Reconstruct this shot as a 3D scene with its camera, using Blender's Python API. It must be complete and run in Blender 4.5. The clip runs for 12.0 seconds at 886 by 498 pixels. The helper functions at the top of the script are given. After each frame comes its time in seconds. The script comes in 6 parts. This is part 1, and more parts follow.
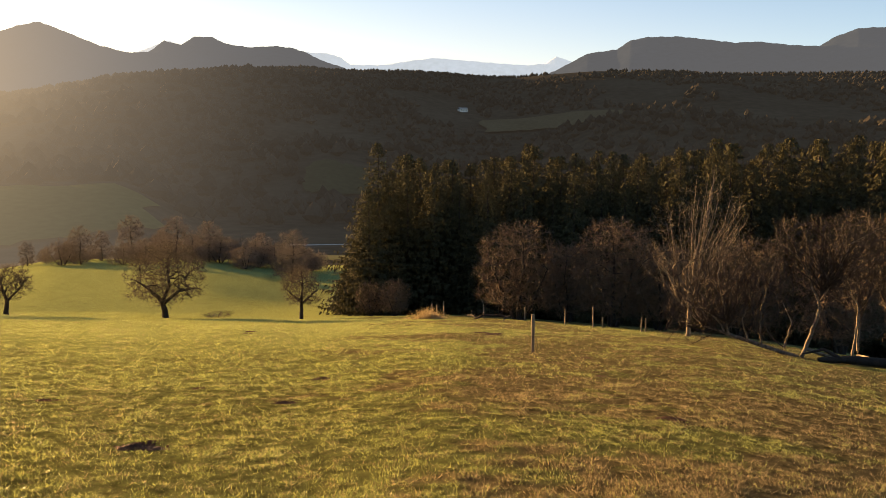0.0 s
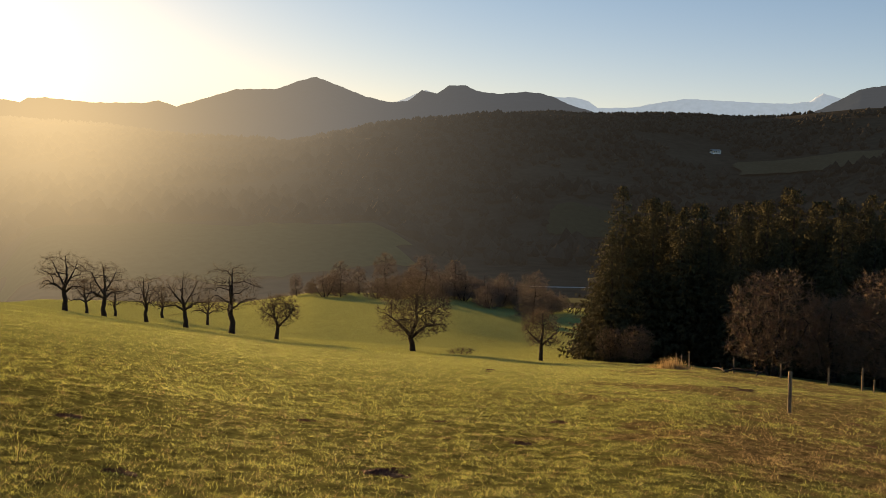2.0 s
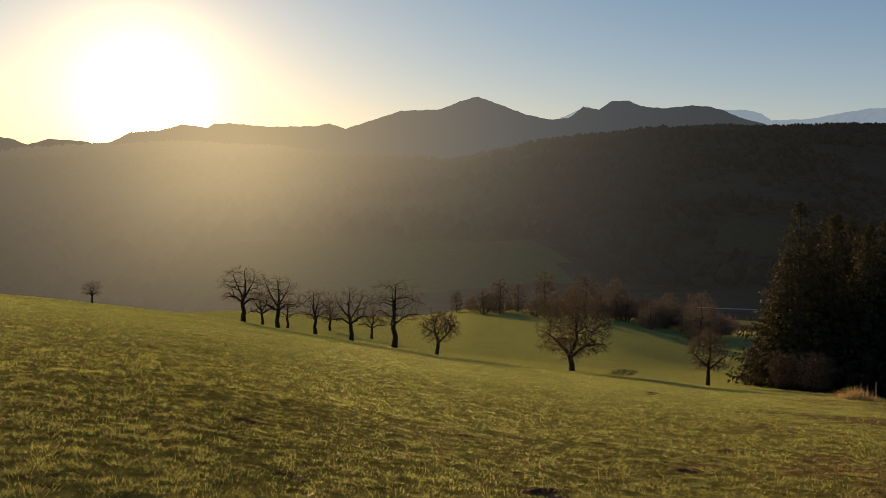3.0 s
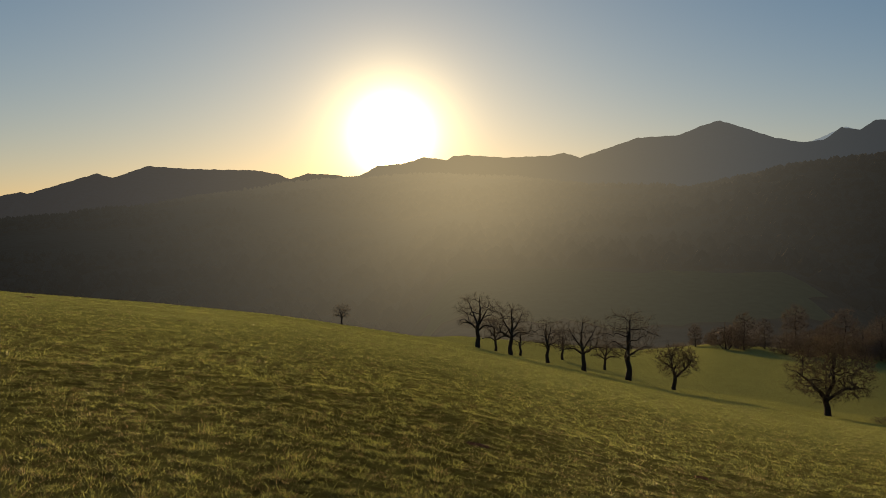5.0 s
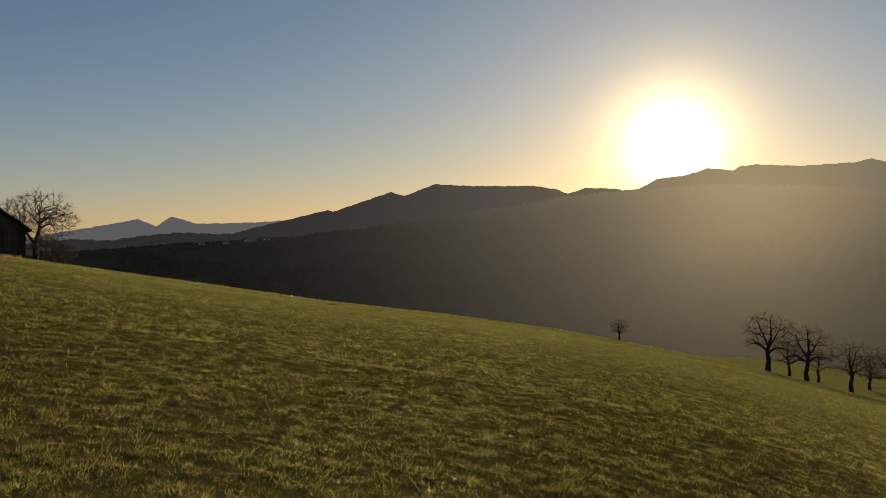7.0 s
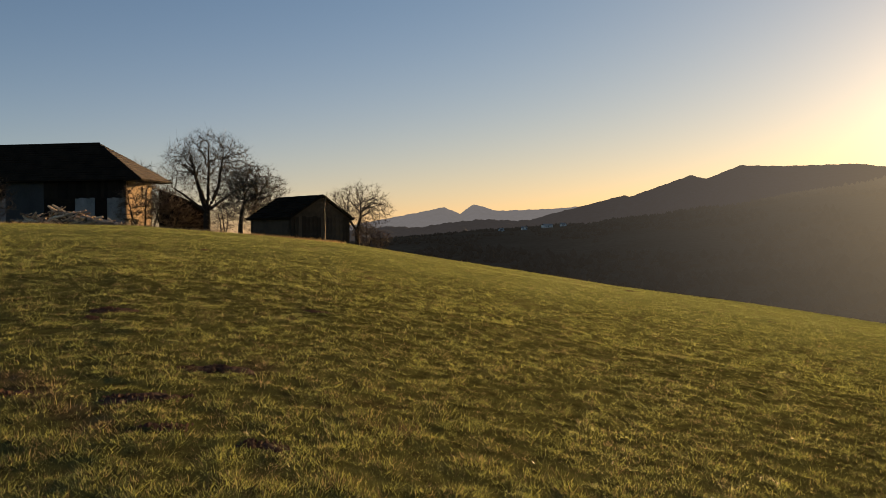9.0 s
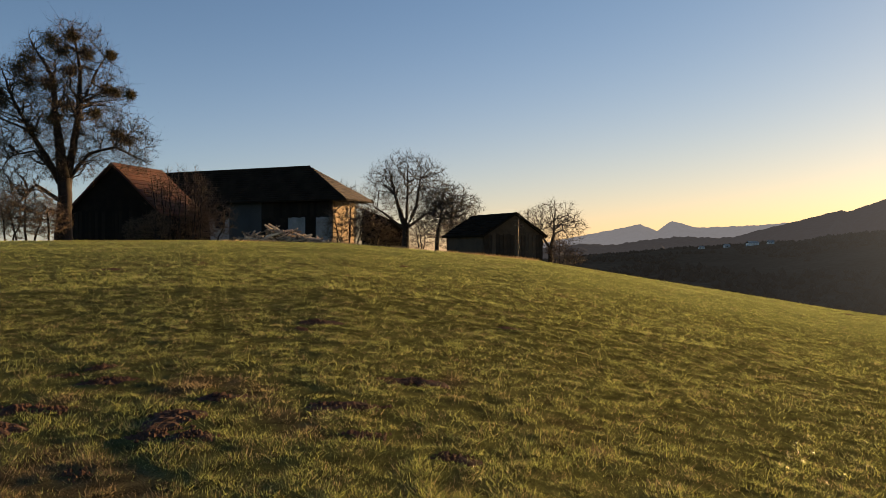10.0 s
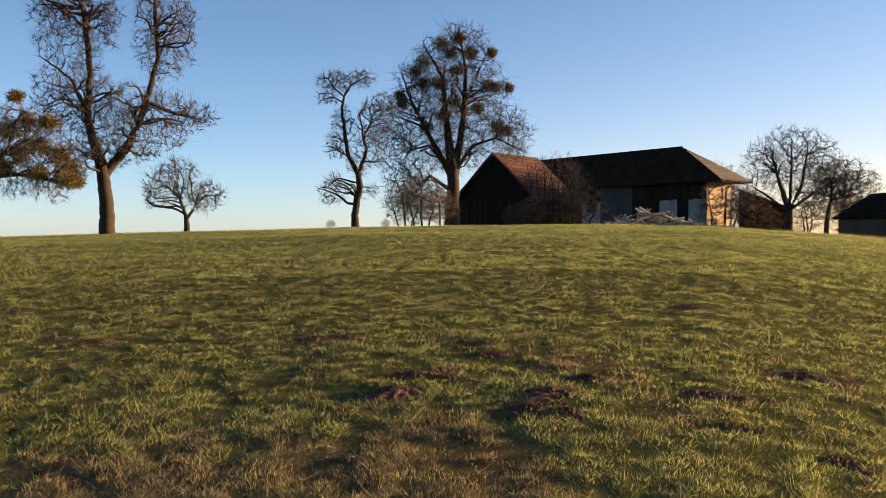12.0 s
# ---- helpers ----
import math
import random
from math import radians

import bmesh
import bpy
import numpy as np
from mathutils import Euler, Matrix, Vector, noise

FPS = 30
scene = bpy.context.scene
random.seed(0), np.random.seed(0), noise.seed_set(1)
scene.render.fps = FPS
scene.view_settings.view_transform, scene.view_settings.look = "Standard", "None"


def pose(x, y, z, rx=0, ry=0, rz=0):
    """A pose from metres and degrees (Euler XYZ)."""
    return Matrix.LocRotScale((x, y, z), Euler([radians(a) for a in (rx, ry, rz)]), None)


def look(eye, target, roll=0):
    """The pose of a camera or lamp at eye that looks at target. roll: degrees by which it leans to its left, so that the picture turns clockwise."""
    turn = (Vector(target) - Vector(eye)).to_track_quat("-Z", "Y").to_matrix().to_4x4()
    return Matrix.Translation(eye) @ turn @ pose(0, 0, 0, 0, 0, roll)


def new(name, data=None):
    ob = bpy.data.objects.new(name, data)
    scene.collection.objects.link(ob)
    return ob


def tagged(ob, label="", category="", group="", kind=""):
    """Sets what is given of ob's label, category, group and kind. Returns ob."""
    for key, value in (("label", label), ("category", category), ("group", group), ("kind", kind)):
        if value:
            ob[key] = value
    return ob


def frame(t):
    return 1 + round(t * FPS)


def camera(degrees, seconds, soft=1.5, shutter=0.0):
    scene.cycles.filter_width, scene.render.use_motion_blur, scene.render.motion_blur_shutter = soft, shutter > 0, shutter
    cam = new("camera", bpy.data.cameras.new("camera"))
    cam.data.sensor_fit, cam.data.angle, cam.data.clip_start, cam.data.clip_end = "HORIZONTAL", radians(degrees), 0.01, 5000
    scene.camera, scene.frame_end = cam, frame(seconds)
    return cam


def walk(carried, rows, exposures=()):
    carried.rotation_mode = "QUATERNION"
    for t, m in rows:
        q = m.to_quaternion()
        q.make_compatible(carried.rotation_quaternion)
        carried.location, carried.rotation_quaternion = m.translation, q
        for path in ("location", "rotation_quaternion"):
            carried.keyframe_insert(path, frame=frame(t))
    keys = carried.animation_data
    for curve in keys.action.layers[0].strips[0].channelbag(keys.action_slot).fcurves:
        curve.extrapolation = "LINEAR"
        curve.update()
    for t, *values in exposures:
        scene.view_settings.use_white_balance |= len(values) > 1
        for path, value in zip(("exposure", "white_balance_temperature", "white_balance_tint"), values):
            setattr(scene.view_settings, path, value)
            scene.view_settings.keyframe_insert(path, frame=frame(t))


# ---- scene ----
# ---- camera and its turn ----
EYE = Vector((0.0, 0.0, 1.6))
cam = camera(57.0, 12.0, soft=0.8)


def bearing(az, el=0.0):
    """A unit vector from compass angles: az clockwise from +y, el upward, in degrees."""
    a, e = radians(az), radians(el)
    return Vector((math.sin(a) * math.cos(e), math.cos(a) * math.cos(e), math.sin(e)))


# seconds, azimuth, elevation, roll
TURN = [
    (0.0, -0.00, -7.10, -0.21),
    (0.5, -2.24, -7.20, -0.14),
    (1.0, -6.81, -6.24, 0.09),
    (1.5, -11.65, -5.00, 0.12),
    (2.0, -16.95, -4.09, 0.01),
    (2.5, -23.51, -3.36, -0.27),
    (3.0, -28.14, -2.83, -0.22),
    (3.2, -29.63, -2.63, -0.05),
    (4.8, -42.75, -0.91, 0.01),
    (5.0, -44.41, -0.76, -0.10),
    (5.5, -48.48, -0.23, 0.08),
    (6.0, -53.00, 0.09, 0.32),
    (6.5, -57.60, 0.19, 0.43),
    (7.0, -63.71, 0.24, 0.13),
    (7.2, -66.31, 0.21, -0.01),
    (8.8, -82.43, -0.77, -0.12),
    (9.0, -84.27, -0.79, 0.05),
    (9.5, -90.21, -0.55, -0.20),
    (10.0, -97.77, 0.40, 0.26),
    (10.5, -106.46, 0.79, -0.03),
    (11.0, -113.30, 0.38, -0.44),
    (11.5, -118.46, -0.54, -0.26),
    (12.0, -123.36, -0.86, 0.19),
]
EXPOSURES = [(0.0, 2.13, 9900, 17), (0.6, 2.27, 10200, 18), (1.0, 2.18, 10200, 18), (1.5, 1.80, 9700, 16), (2.5, 1.22, 8900, 12), (3.2, 0.82, 8250, 9), (5.0, 0.36, 7950, 6), (7.0, 0.30, 7950, 8), (9.0, 0.90, 8850, 15), (10.5, 1.40, 8050, 15), (12.0, 1.87, 7600, 16)]
walk(cam, [(t, look(EYE, EYE + bearing(az, el) * 100, roll)) for t, az, el, roll in TURN], EXPOSURES)

# ---- sky and sun ----
SUN_AZ, SUN_EL = -48.0, 7.2
sun_way = bearing(SUN_AZ, SUN_EL)
world = bpy.data.worlds.new("evening_sky")
scene.world = world
world.use_nodes = True
wn, wl = world.node_tree.nodes, world.node_tree.links
wn.clear()
w_out = wn.new("ShaderNodeOutputWorld")
w_bg = wn.new("ShaderNodeBackground")
sky = wn.new("ShaderNodeTexSky")
sky.sky_type = "NISHITA"
sky.sun_disc = False
sky.sun_elevation = radians(SUN_EL)
sky.sun_rotation = radians(SUN_AZ)
sky.altitude = 600
sky.air_density = 1.0
sky.dust_density = 0.3
sky.ozone_density = 3.0
w_bg.inputs["Strength"].default_value = 0.07
# the bright ring of air round the low sun
w_tc = wn.new("ShaderNodeTexCoord")
w_dot = wn.new("ShaderNodeVectorMath")
w_dot.operation = "DOT_PRODUCT"
w_dot.inputs[1].default_value = sun_way
w_max = wn.new("ShaderNodeMath")
w_max.operation = "MAXIMUM"
w_max.inputs[1].default_value = 0.0
wl.new(w_tc.outputs["Generated"], w_dot.inputs[0])
wl.new(w_dot.outputs["Value"], w_max.inputs[0])
# pale band of haze along the horizon, warmer towards the sun
w_sep = wn.new("ShaderNodeSeparateXYZ")
wl.new(w_tc.outputs["Generated"], w_sep.inputs[0])


def sky_math(kind, a, b):
    n = wn.new("ShaderNodeMath")
    n.operation = kind
    for k, q in enumerate((a, b)):
        if isinstance(q, (int, float)):
            n.inputs[k].default_value = q
        else:
            wl.new(q, n.inputs[k])
    return n.outputs[0]


w_low = sky_math("POWER", sky_math("SUBTRACT", 1.0, sky_math("MAXIMUM", w_sep.outputs["Z"], 0.0)), 9.0)
w_side = sky_math("POWER", w_max.outputs[0], 1.5)
# the low air reddens the sky on the sun's side and whitens it opposite
w_tint = None
for fac, tint in ((sky_math("MULTIPLY", w_low, w_side), (1.0, 0.6, 0.36)), (sky_math("MULTIPLY", w_low, sky_math("SUBTRACT", 1.0, w_side)), (0.84, 0.94, 1.32)), (sky_math("SUBTRACT", 1.0, sky_math("POWER", w_max.outputs[0], 4.0)), (0.88, 0.96, 1.1))):
    w_mix = wn.new("ShaderNodeMix")
    w_mix.data_type = "RGBA"
    w_mix.blend_type = "MULTIPLY"
    w_mix.inputs[7].default_value = (*tint, 1)
    wl.new(fac, w_mix.inputs[0])
    wl.new(w_tint or sky.outputs[0], w_mix.inputs[6])
    w_tint = w_mix.outputs[2]
wl.new(w_tint, w_bg.inputs["Color"])
w_sum = w_bg.outputs[0]
LOBES = ((sky_math("POWER", w_max.outputs[0], 2000.0), 6.0, (1.0, 0.86, 0.58)), (sky_math("POWER", w_max.outputs[0], 450.0), 1.0, (1.0, 0.78, 0.42)), (sky_math("POWER", w_max.outputs[0], 110.0), 0.16, (1.0, 0.66, 0.28)), (sky_math("POWER", w_max.outputs[0], 16.0), 0.06, (1.0, 0.62, 0.28)),
         (sky_math("MULTIPLY", w_low, sky_math("SUBTRACT", 1.0, w_side)), 0.08, (0.5, 0.74, 1.0)), (sky_math("MULTIPLY", w_low, w_side), 0.25, (1.0, 0.44, 0.14)))
for shape, strength, tint in LOBES:
    w_lobe = wn.new("ShaderNodeBackground")
    w_lobe.inputs["Color"].default_value = (*tint, 1)
    w_add = wn.new("ShaderNodeAddShader")
    wl.new(sky_math("MULTIPLY", shape, strength), w_lobe.inputs["Strength"])
    wl.new(w_sum, w_add.inputs[0])
    wl.new(w_lobe.outputs[0], w_add.inputs[1])
    w_sum = w_add.outputs[0]
wl.new(w_sum, w_out.inputs["Surface"])

sun = new("sun", bpy.data.lights.new("sun", "SUN"))
sun.data.energy = 4.8
sun.data.angle = radians(0.6)
sun.data.color = (1.0, 0.7, 0.38)
sun.matrix_world = look(sun_way * 200, (0, 0, 0))


# ---- materials ----
def material(name, base, dark=None, scale=1.0, fine=12.0, rough=0.85, bump=0.3, spots=0.0, spec=0.3, translucent=0.0, per="", vary=0.35, glow=None):
    """Two-scale mottled surface. per: 'island' or 'object' for random variation of pieces."""
    m = bpy.data.materials.new(name)
    m.use_nodes = True
    nt, ln = m.node_tree.nodes, m.node_tree.links
    bs = nt["Principled BSDF"]
    dark = dark or tuple(c * 0.6 for c in base)
    tc = nt.new("ShaderNodeTexCoord")
    n1 = nt.new("ShaderNodeTexNoise")
    n1.inputs["Scale"].default_value = scale
    n1.inputs["Detail"].default_value = 4
    n2 = nt.new("ShaderNodeTexNoise")
    n2.inputs["Scale"].default_value = scale * fine
    n2.inputs["Detail"].default_value = 3
    ln.new(tc.outputs["Object"], n1.inputs["Vector"])
    ln.new(tc.outputs["Object"], n2.inputs["Vector"])
    mx = nt.new("ShaderNodeMath")
    mx.operation = "MULTIPLY_ADD"
    mx.inputs[1].default_value = 0.5
    ln.new(n2.outputs["Fac"], mx.inputs[0])
    half = nt.new("ShaderNodeMath")
    half.operation = "MULTIPLY"
    half.inputs[1].default_value = 0.5
    ln.new(n1.outputs["Fac"], half.inputs[0])
    ln.new(half.outputs[0], mx.inputs[2])
    fac = mx.outputs[0]
    if per:
        src = nt.new("ShaderNodeNewGeometry" if per == "island" else "ShaderNodeObjectInfo")
        rnd = src.outputs["Random Per Island" if per == "island" else "Random"]
        ad = nt.new("ShaderNodeMath")
        ad.operation = "MULTIPLY_ADD"
        ad.inputs[1].default_value = vary
        ln.new(rnd, ad.inputs[0])
        sb = nt.new("ShaderNodeMath")
        sb.operation = "SUBTRACT"
        sb.inputs[1].default_value = vary / 2
        ln.new(fac, sb.inputs[0])
        ln.new(sb.outputs[0], ad.inputs[2])
        fac = ad.outputs[0]
    rp = nt.new("ShaderNodeValToRGB")
    rp.color_ramp.elements[0].position = 0.35
    rp.color_ramp.elements[1].position = 0.65
    rp.color_ramp.elements[0].color = (*dark, 1)
    rp.color_ramp.elements[1].color = (*base, 1)
    ln.new(fac, rp.inputs[0])
    ln.new(rp.outputs[0], bs.inputs["Base Color"])
    bs.inputs["Roughness"].default_value = rough
    bs.inputs["Specular IOR Level"].default_value = spec
    if bump:
        bp = nt.new("ShaderNodeBump")
        bp.inputs["Strength"].default_value = bump
        bp.inputs["Distance"].default_value = 0.3 / (scale * fine)
        ln.new(n2.outputs["Fac"], bp.inputs["Height"])
        ln.new(bp.outputs[0], bs.inputs["Normal"])
    out = nt["Material Output"]
    top = bs.outputs[0]
    if translucent:
        tr = nt.new("ShaderNodeBsdfTranslucent")
        ln.new(rp.outputs[0], tr.inputs["Color"])
        ms = nt.new("ShaderNodeMixShader")
        ms.inputs[0].default_value = translucent
        ln.new(top, ms.inputs[1])
        ln.new(tr.outputs[0], ms.inputs[2])
        top = ms.outputs[0]
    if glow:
        # emission stands in for sunlit haze and glare on far slopes, strongest below the sun
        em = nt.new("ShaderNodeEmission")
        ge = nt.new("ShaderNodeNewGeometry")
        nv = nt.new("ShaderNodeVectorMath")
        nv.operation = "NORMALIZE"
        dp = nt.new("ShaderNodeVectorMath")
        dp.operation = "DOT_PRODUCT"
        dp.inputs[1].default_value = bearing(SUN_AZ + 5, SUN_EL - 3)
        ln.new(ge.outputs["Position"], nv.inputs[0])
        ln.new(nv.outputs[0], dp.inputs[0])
        # the emitted haze grows with distance, as more air would show
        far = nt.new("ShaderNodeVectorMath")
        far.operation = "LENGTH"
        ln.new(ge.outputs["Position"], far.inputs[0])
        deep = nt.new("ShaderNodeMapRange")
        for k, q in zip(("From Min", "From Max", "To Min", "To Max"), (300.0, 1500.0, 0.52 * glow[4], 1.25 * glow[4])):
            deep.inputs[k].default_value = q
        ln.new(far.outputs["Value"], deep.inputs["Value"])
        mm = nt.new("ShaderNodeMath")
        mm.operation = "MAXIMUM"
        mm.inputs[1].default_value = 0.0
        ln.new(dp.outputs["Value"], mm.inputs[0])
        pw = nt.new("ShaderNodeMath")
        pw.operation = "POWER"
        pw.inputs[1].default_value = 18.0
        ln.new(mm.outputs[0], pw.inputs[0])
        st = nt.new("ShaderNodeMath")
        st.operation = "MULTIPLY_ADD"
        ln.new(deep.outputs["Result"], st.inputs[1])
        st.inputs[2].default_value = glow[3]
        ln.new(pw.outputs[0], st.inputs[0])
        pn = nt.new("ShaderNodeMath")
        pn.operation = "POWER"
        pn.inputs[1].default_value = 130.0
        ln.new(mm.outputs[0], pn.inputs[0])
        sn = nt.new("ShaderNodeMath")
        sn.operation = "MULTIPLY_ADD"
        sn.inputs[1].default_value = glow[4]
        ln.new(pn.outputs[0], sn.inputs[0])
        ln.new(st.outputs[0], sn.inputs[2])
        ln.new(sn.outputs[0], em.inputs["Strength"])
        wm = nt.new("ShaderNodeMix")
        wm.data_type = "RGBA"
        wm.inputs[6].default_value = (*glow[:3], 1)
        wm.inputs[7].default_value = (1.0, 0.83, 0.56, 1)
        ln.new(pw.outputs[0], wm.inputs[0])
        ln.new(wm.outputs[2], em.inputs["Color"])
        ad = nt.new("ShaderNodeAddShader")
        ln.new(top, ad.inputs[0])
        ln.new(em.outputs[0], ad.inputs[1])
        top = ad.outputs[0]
    ln.new(top, out.inputs["Surface"])
    return m


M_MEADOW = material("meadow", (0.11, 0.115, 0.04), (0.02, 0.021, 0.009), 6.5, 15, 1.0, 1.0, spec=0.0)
for amount, light, dark in (("far_sward", (0.4, 0.435, 0.155), (0.075, 0.09, 0.034)), ("withered", (0.13, 0.095, 0.052), (0.022, 0.016, 0.009))):
    # lighter far turf stands in for its sunlit blades; withered turf comes in patches
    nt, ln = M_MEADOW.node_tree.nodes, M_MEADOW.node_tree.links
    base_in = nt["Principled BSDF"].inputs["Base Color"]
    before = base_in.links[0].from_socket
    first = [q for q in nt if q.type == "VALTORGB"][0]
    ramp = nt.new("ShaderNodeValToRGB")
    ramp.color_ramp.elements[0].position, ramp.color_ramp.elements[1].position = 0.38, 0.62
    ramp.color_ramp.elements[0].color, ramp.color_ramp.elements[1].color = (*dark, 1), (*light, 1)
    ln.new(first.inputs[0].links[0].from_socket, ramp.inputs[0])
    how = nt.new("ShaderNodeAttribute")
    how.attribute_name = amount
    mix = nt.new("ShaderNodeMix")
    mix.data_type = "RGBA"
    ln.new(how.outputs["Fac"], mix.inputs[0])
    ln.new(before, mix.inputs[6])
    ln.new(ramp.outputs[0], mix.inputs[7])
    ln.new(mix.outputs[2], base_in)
M_BLADE = material("grass_blade", (0.46, 0.505, 0.148), (0.082, 0.102, 0.033), 0.7, 9, 0.36, 0, spec=0.45, translucent=0.5, per="island", vary=0.75)
M_DRY = material("dry_grass_blade", (0.46, 0.35, 0.19), (0.12, 0.086, 0.045), 0.7, 7, 0.55, 0, spec=0.3, per="island", vary=0.6, translucent=0.5)
# far fields, hills and woods emit their haze; nothing hangs in the air
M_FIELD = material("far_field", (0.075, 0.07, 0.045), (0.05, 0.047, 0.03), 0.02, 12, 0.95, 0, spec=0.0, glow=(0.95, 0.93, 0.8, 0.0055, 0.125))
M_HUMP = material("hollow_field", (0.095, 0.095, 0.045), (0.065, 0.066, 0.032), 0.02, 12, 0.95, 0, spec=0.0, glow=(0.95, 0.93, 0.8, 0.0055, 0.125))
# darker copy of the field material, with its shade put into the base
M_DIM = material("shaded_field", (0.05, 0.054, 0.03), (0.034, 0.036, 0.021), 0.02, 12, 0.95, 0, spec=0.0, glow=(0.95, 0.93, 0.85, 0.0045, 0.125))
HAZE_GLOW = (0.95, 0.93, 0.92, 0.0042, 0.13)
M_HILL = material("wooded_hill", (0.06, 0.05, 0.035), (0.026, 0.024, 0.017), 0.012, 9, 0.95, 0, spec=0.0, glow=HAZE_GLOW)
M_WOOD = material("far_wood", (0.045, 0.037, 0.028), (0.012, 0.013, 0.011), 0.012, 9, 0.95, 0, spec=0.0, per="island", vary=0.3, glow=HAZE_GLOW)
# mountain haze is painted as bluish emission over a dark base
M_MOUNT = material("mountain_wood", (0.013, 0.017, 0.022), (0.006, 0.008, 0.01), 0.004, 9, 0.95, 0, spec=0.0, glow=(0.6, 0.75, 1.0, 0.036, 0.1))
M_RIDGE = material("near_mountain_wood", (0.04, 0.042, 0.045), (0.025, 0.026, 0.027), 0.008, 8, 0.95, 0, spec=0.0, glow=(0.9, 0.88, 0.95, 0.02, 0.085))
# pale blue of distance, put into both base colour and emission
M_BLUE = material("far_range_haze_blue", (0.2, 0.25, 0.33), (0.12, 0.16, 0.22), 0.003, 8, 0.95, 0, glow=(0.5, 0.68, 0.9, 0.2, 0.1))
M_DUSK = material("far_range_haze_grey", (0.07, 0.075, 0.09), (0.035, 0.038, 0.045), 0.003, 8, 0.95, 0, spec=0.0, glow=(0.7, 0.75, 0.88, 0.108, 0.12))
M_BARK = material("grey_bark", (0.04, 0.029, 0.022), (0.015, 0.011, 0.009), 4, 8, 0.9, 0.6)
M_TWIG = material("brown_twig", (0.06, 0.04, 0.027), (0.032, 0.022, 0.016), 1, 8, 0.8, 0)
M_RUST = material("reddish_twig", (0.135, 0.09, 0.058), (0.075, 0.05, 0.033), 1, 8, 0.8, 0)
# lighter, translucent copy of the twig, so backlit crowns match the haze behind
M_FRUIT = material("backlit_fruit_twig", (0.1, 0.08, 0.058), (0.05, 0.04, 0.03), 1, 8, 0.75, 0, spec=0.2, translucent=0.4)
# pale hedge brown, lightened further for the veil of haze before it
M_HEDGE = material("hedge_twig", (0.15, 0.122, 0.1), (0.09, 0.074, 0.06), 1, 8, 0.8, 0, translucent=0.25)
M_LICHEN = material("lichened_bark", (0.25, 0.2, 0.145), (0.018, 0.015, 0.011), 6, 5, 0.9, 0.9)
M_PALE = material("pale_twig", (0.21, 0.155, 0.1), (0.075, 0.055, 0.037), 1, 8, 0.7, 0)
M_NEEDLE = material("spruce_needle", (0.066, 0.061, 0.032), (0.037, 0.035, 0.02), 0.5, 8, 0.9, 0, spec=0.05, per="island", translucent=0.15)
M_MISTLE = material("mistletoe_leaf", (0.085, 0.06, 0.016), (0.028, 0.024, 0.008), 2, 6, 0.7, 0, per="island", translucent=0.3)
M_GOLD = material("golden_mistletoe_leaf", (0.17, 0.115, 0.027), (0.055, 0.042, 0.012), 2, 6, 0.7, 0, per="island", vary=0.6, translucent=0.3)
M_POST = material("weathered_post_wood", (0.25, 0.18, 0.115), (0.11, 0.08, 0.05), 3, 10, 0.85, 0.5)
M_EARTH = material("mole_earth", (0.1, 0.046, 0.026), (0.022, 0.012, 0.008), 9, 6, 0.95, 1.0)
M_PLASTER = material("old_plaster", (0.05, 0.05, 0.049), (0.03, 0.03, 0.029), 0.6, 12, 0.9, 0.3)
# pale base stands for sun glancing off the far roofs
M_ROOF_PALE = material("pale_sunlit_tile", (0.42, 0.36, 0.31), (0.3, 0.25, 0.21), 0.3, 8, 0.7, 0)
M_LIME = material("grey_limewash", (0.27, 0.27, 0.26), (0.15, 0.148, 0.14), 0.7, 10, 0.95, 0.3)
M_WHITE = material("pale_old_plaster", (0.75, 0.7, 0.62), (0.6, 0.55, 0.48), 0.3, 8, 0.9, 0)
M_BRICK = material("bare_brick_plaster", (0.43, 0.32, 0.22), (0.26, 0.18, 0.12), 0.9, 12, 0.9, 0.4)
M_TILE_DARK = material("dark_roof_tile", (0.034, 0.024, 0.017), (0.014, 0.011, 0.008), 0.8, 10, 1.0, 0.4, spec=0.0)
M_TILE_RED = material("red_roof_tile", (0.12, 0.042, 0.027), (0.03, 0.015, 0.011), 1.3, 10, 0.85, 0.4)
M_BOARD = material("weathered_board", (0.024, 0.017, 0.012), (0.011, 0.008, 0.006), 1.5, 10, 0.9, 0.4, spec=0.1, per="object")
M_GREYBOARD = material("grey_weathered_board", (0.1, 0.07, 0.048), (0.045, 0.032, 0.023), 1.5, 10, 0.95, 0.4, spec=0.0, per="object")
M_LOG = material("cut_log", (0.72, 0.57, 0.4), (0.14, 0.095, 0.06), 2, 6, 0.85, 0.3, per="object")
M_GLASS = material("dark_window", (0.02, 0.022, 0.025), None, 1, 4, 0.45, 0, spec=0.06)
M_PATH = material("pale_gravel", (0.45, 0.42, 0.38), (0.35, 0.32, 0.28), 0.05, 12, 0.95, 0)


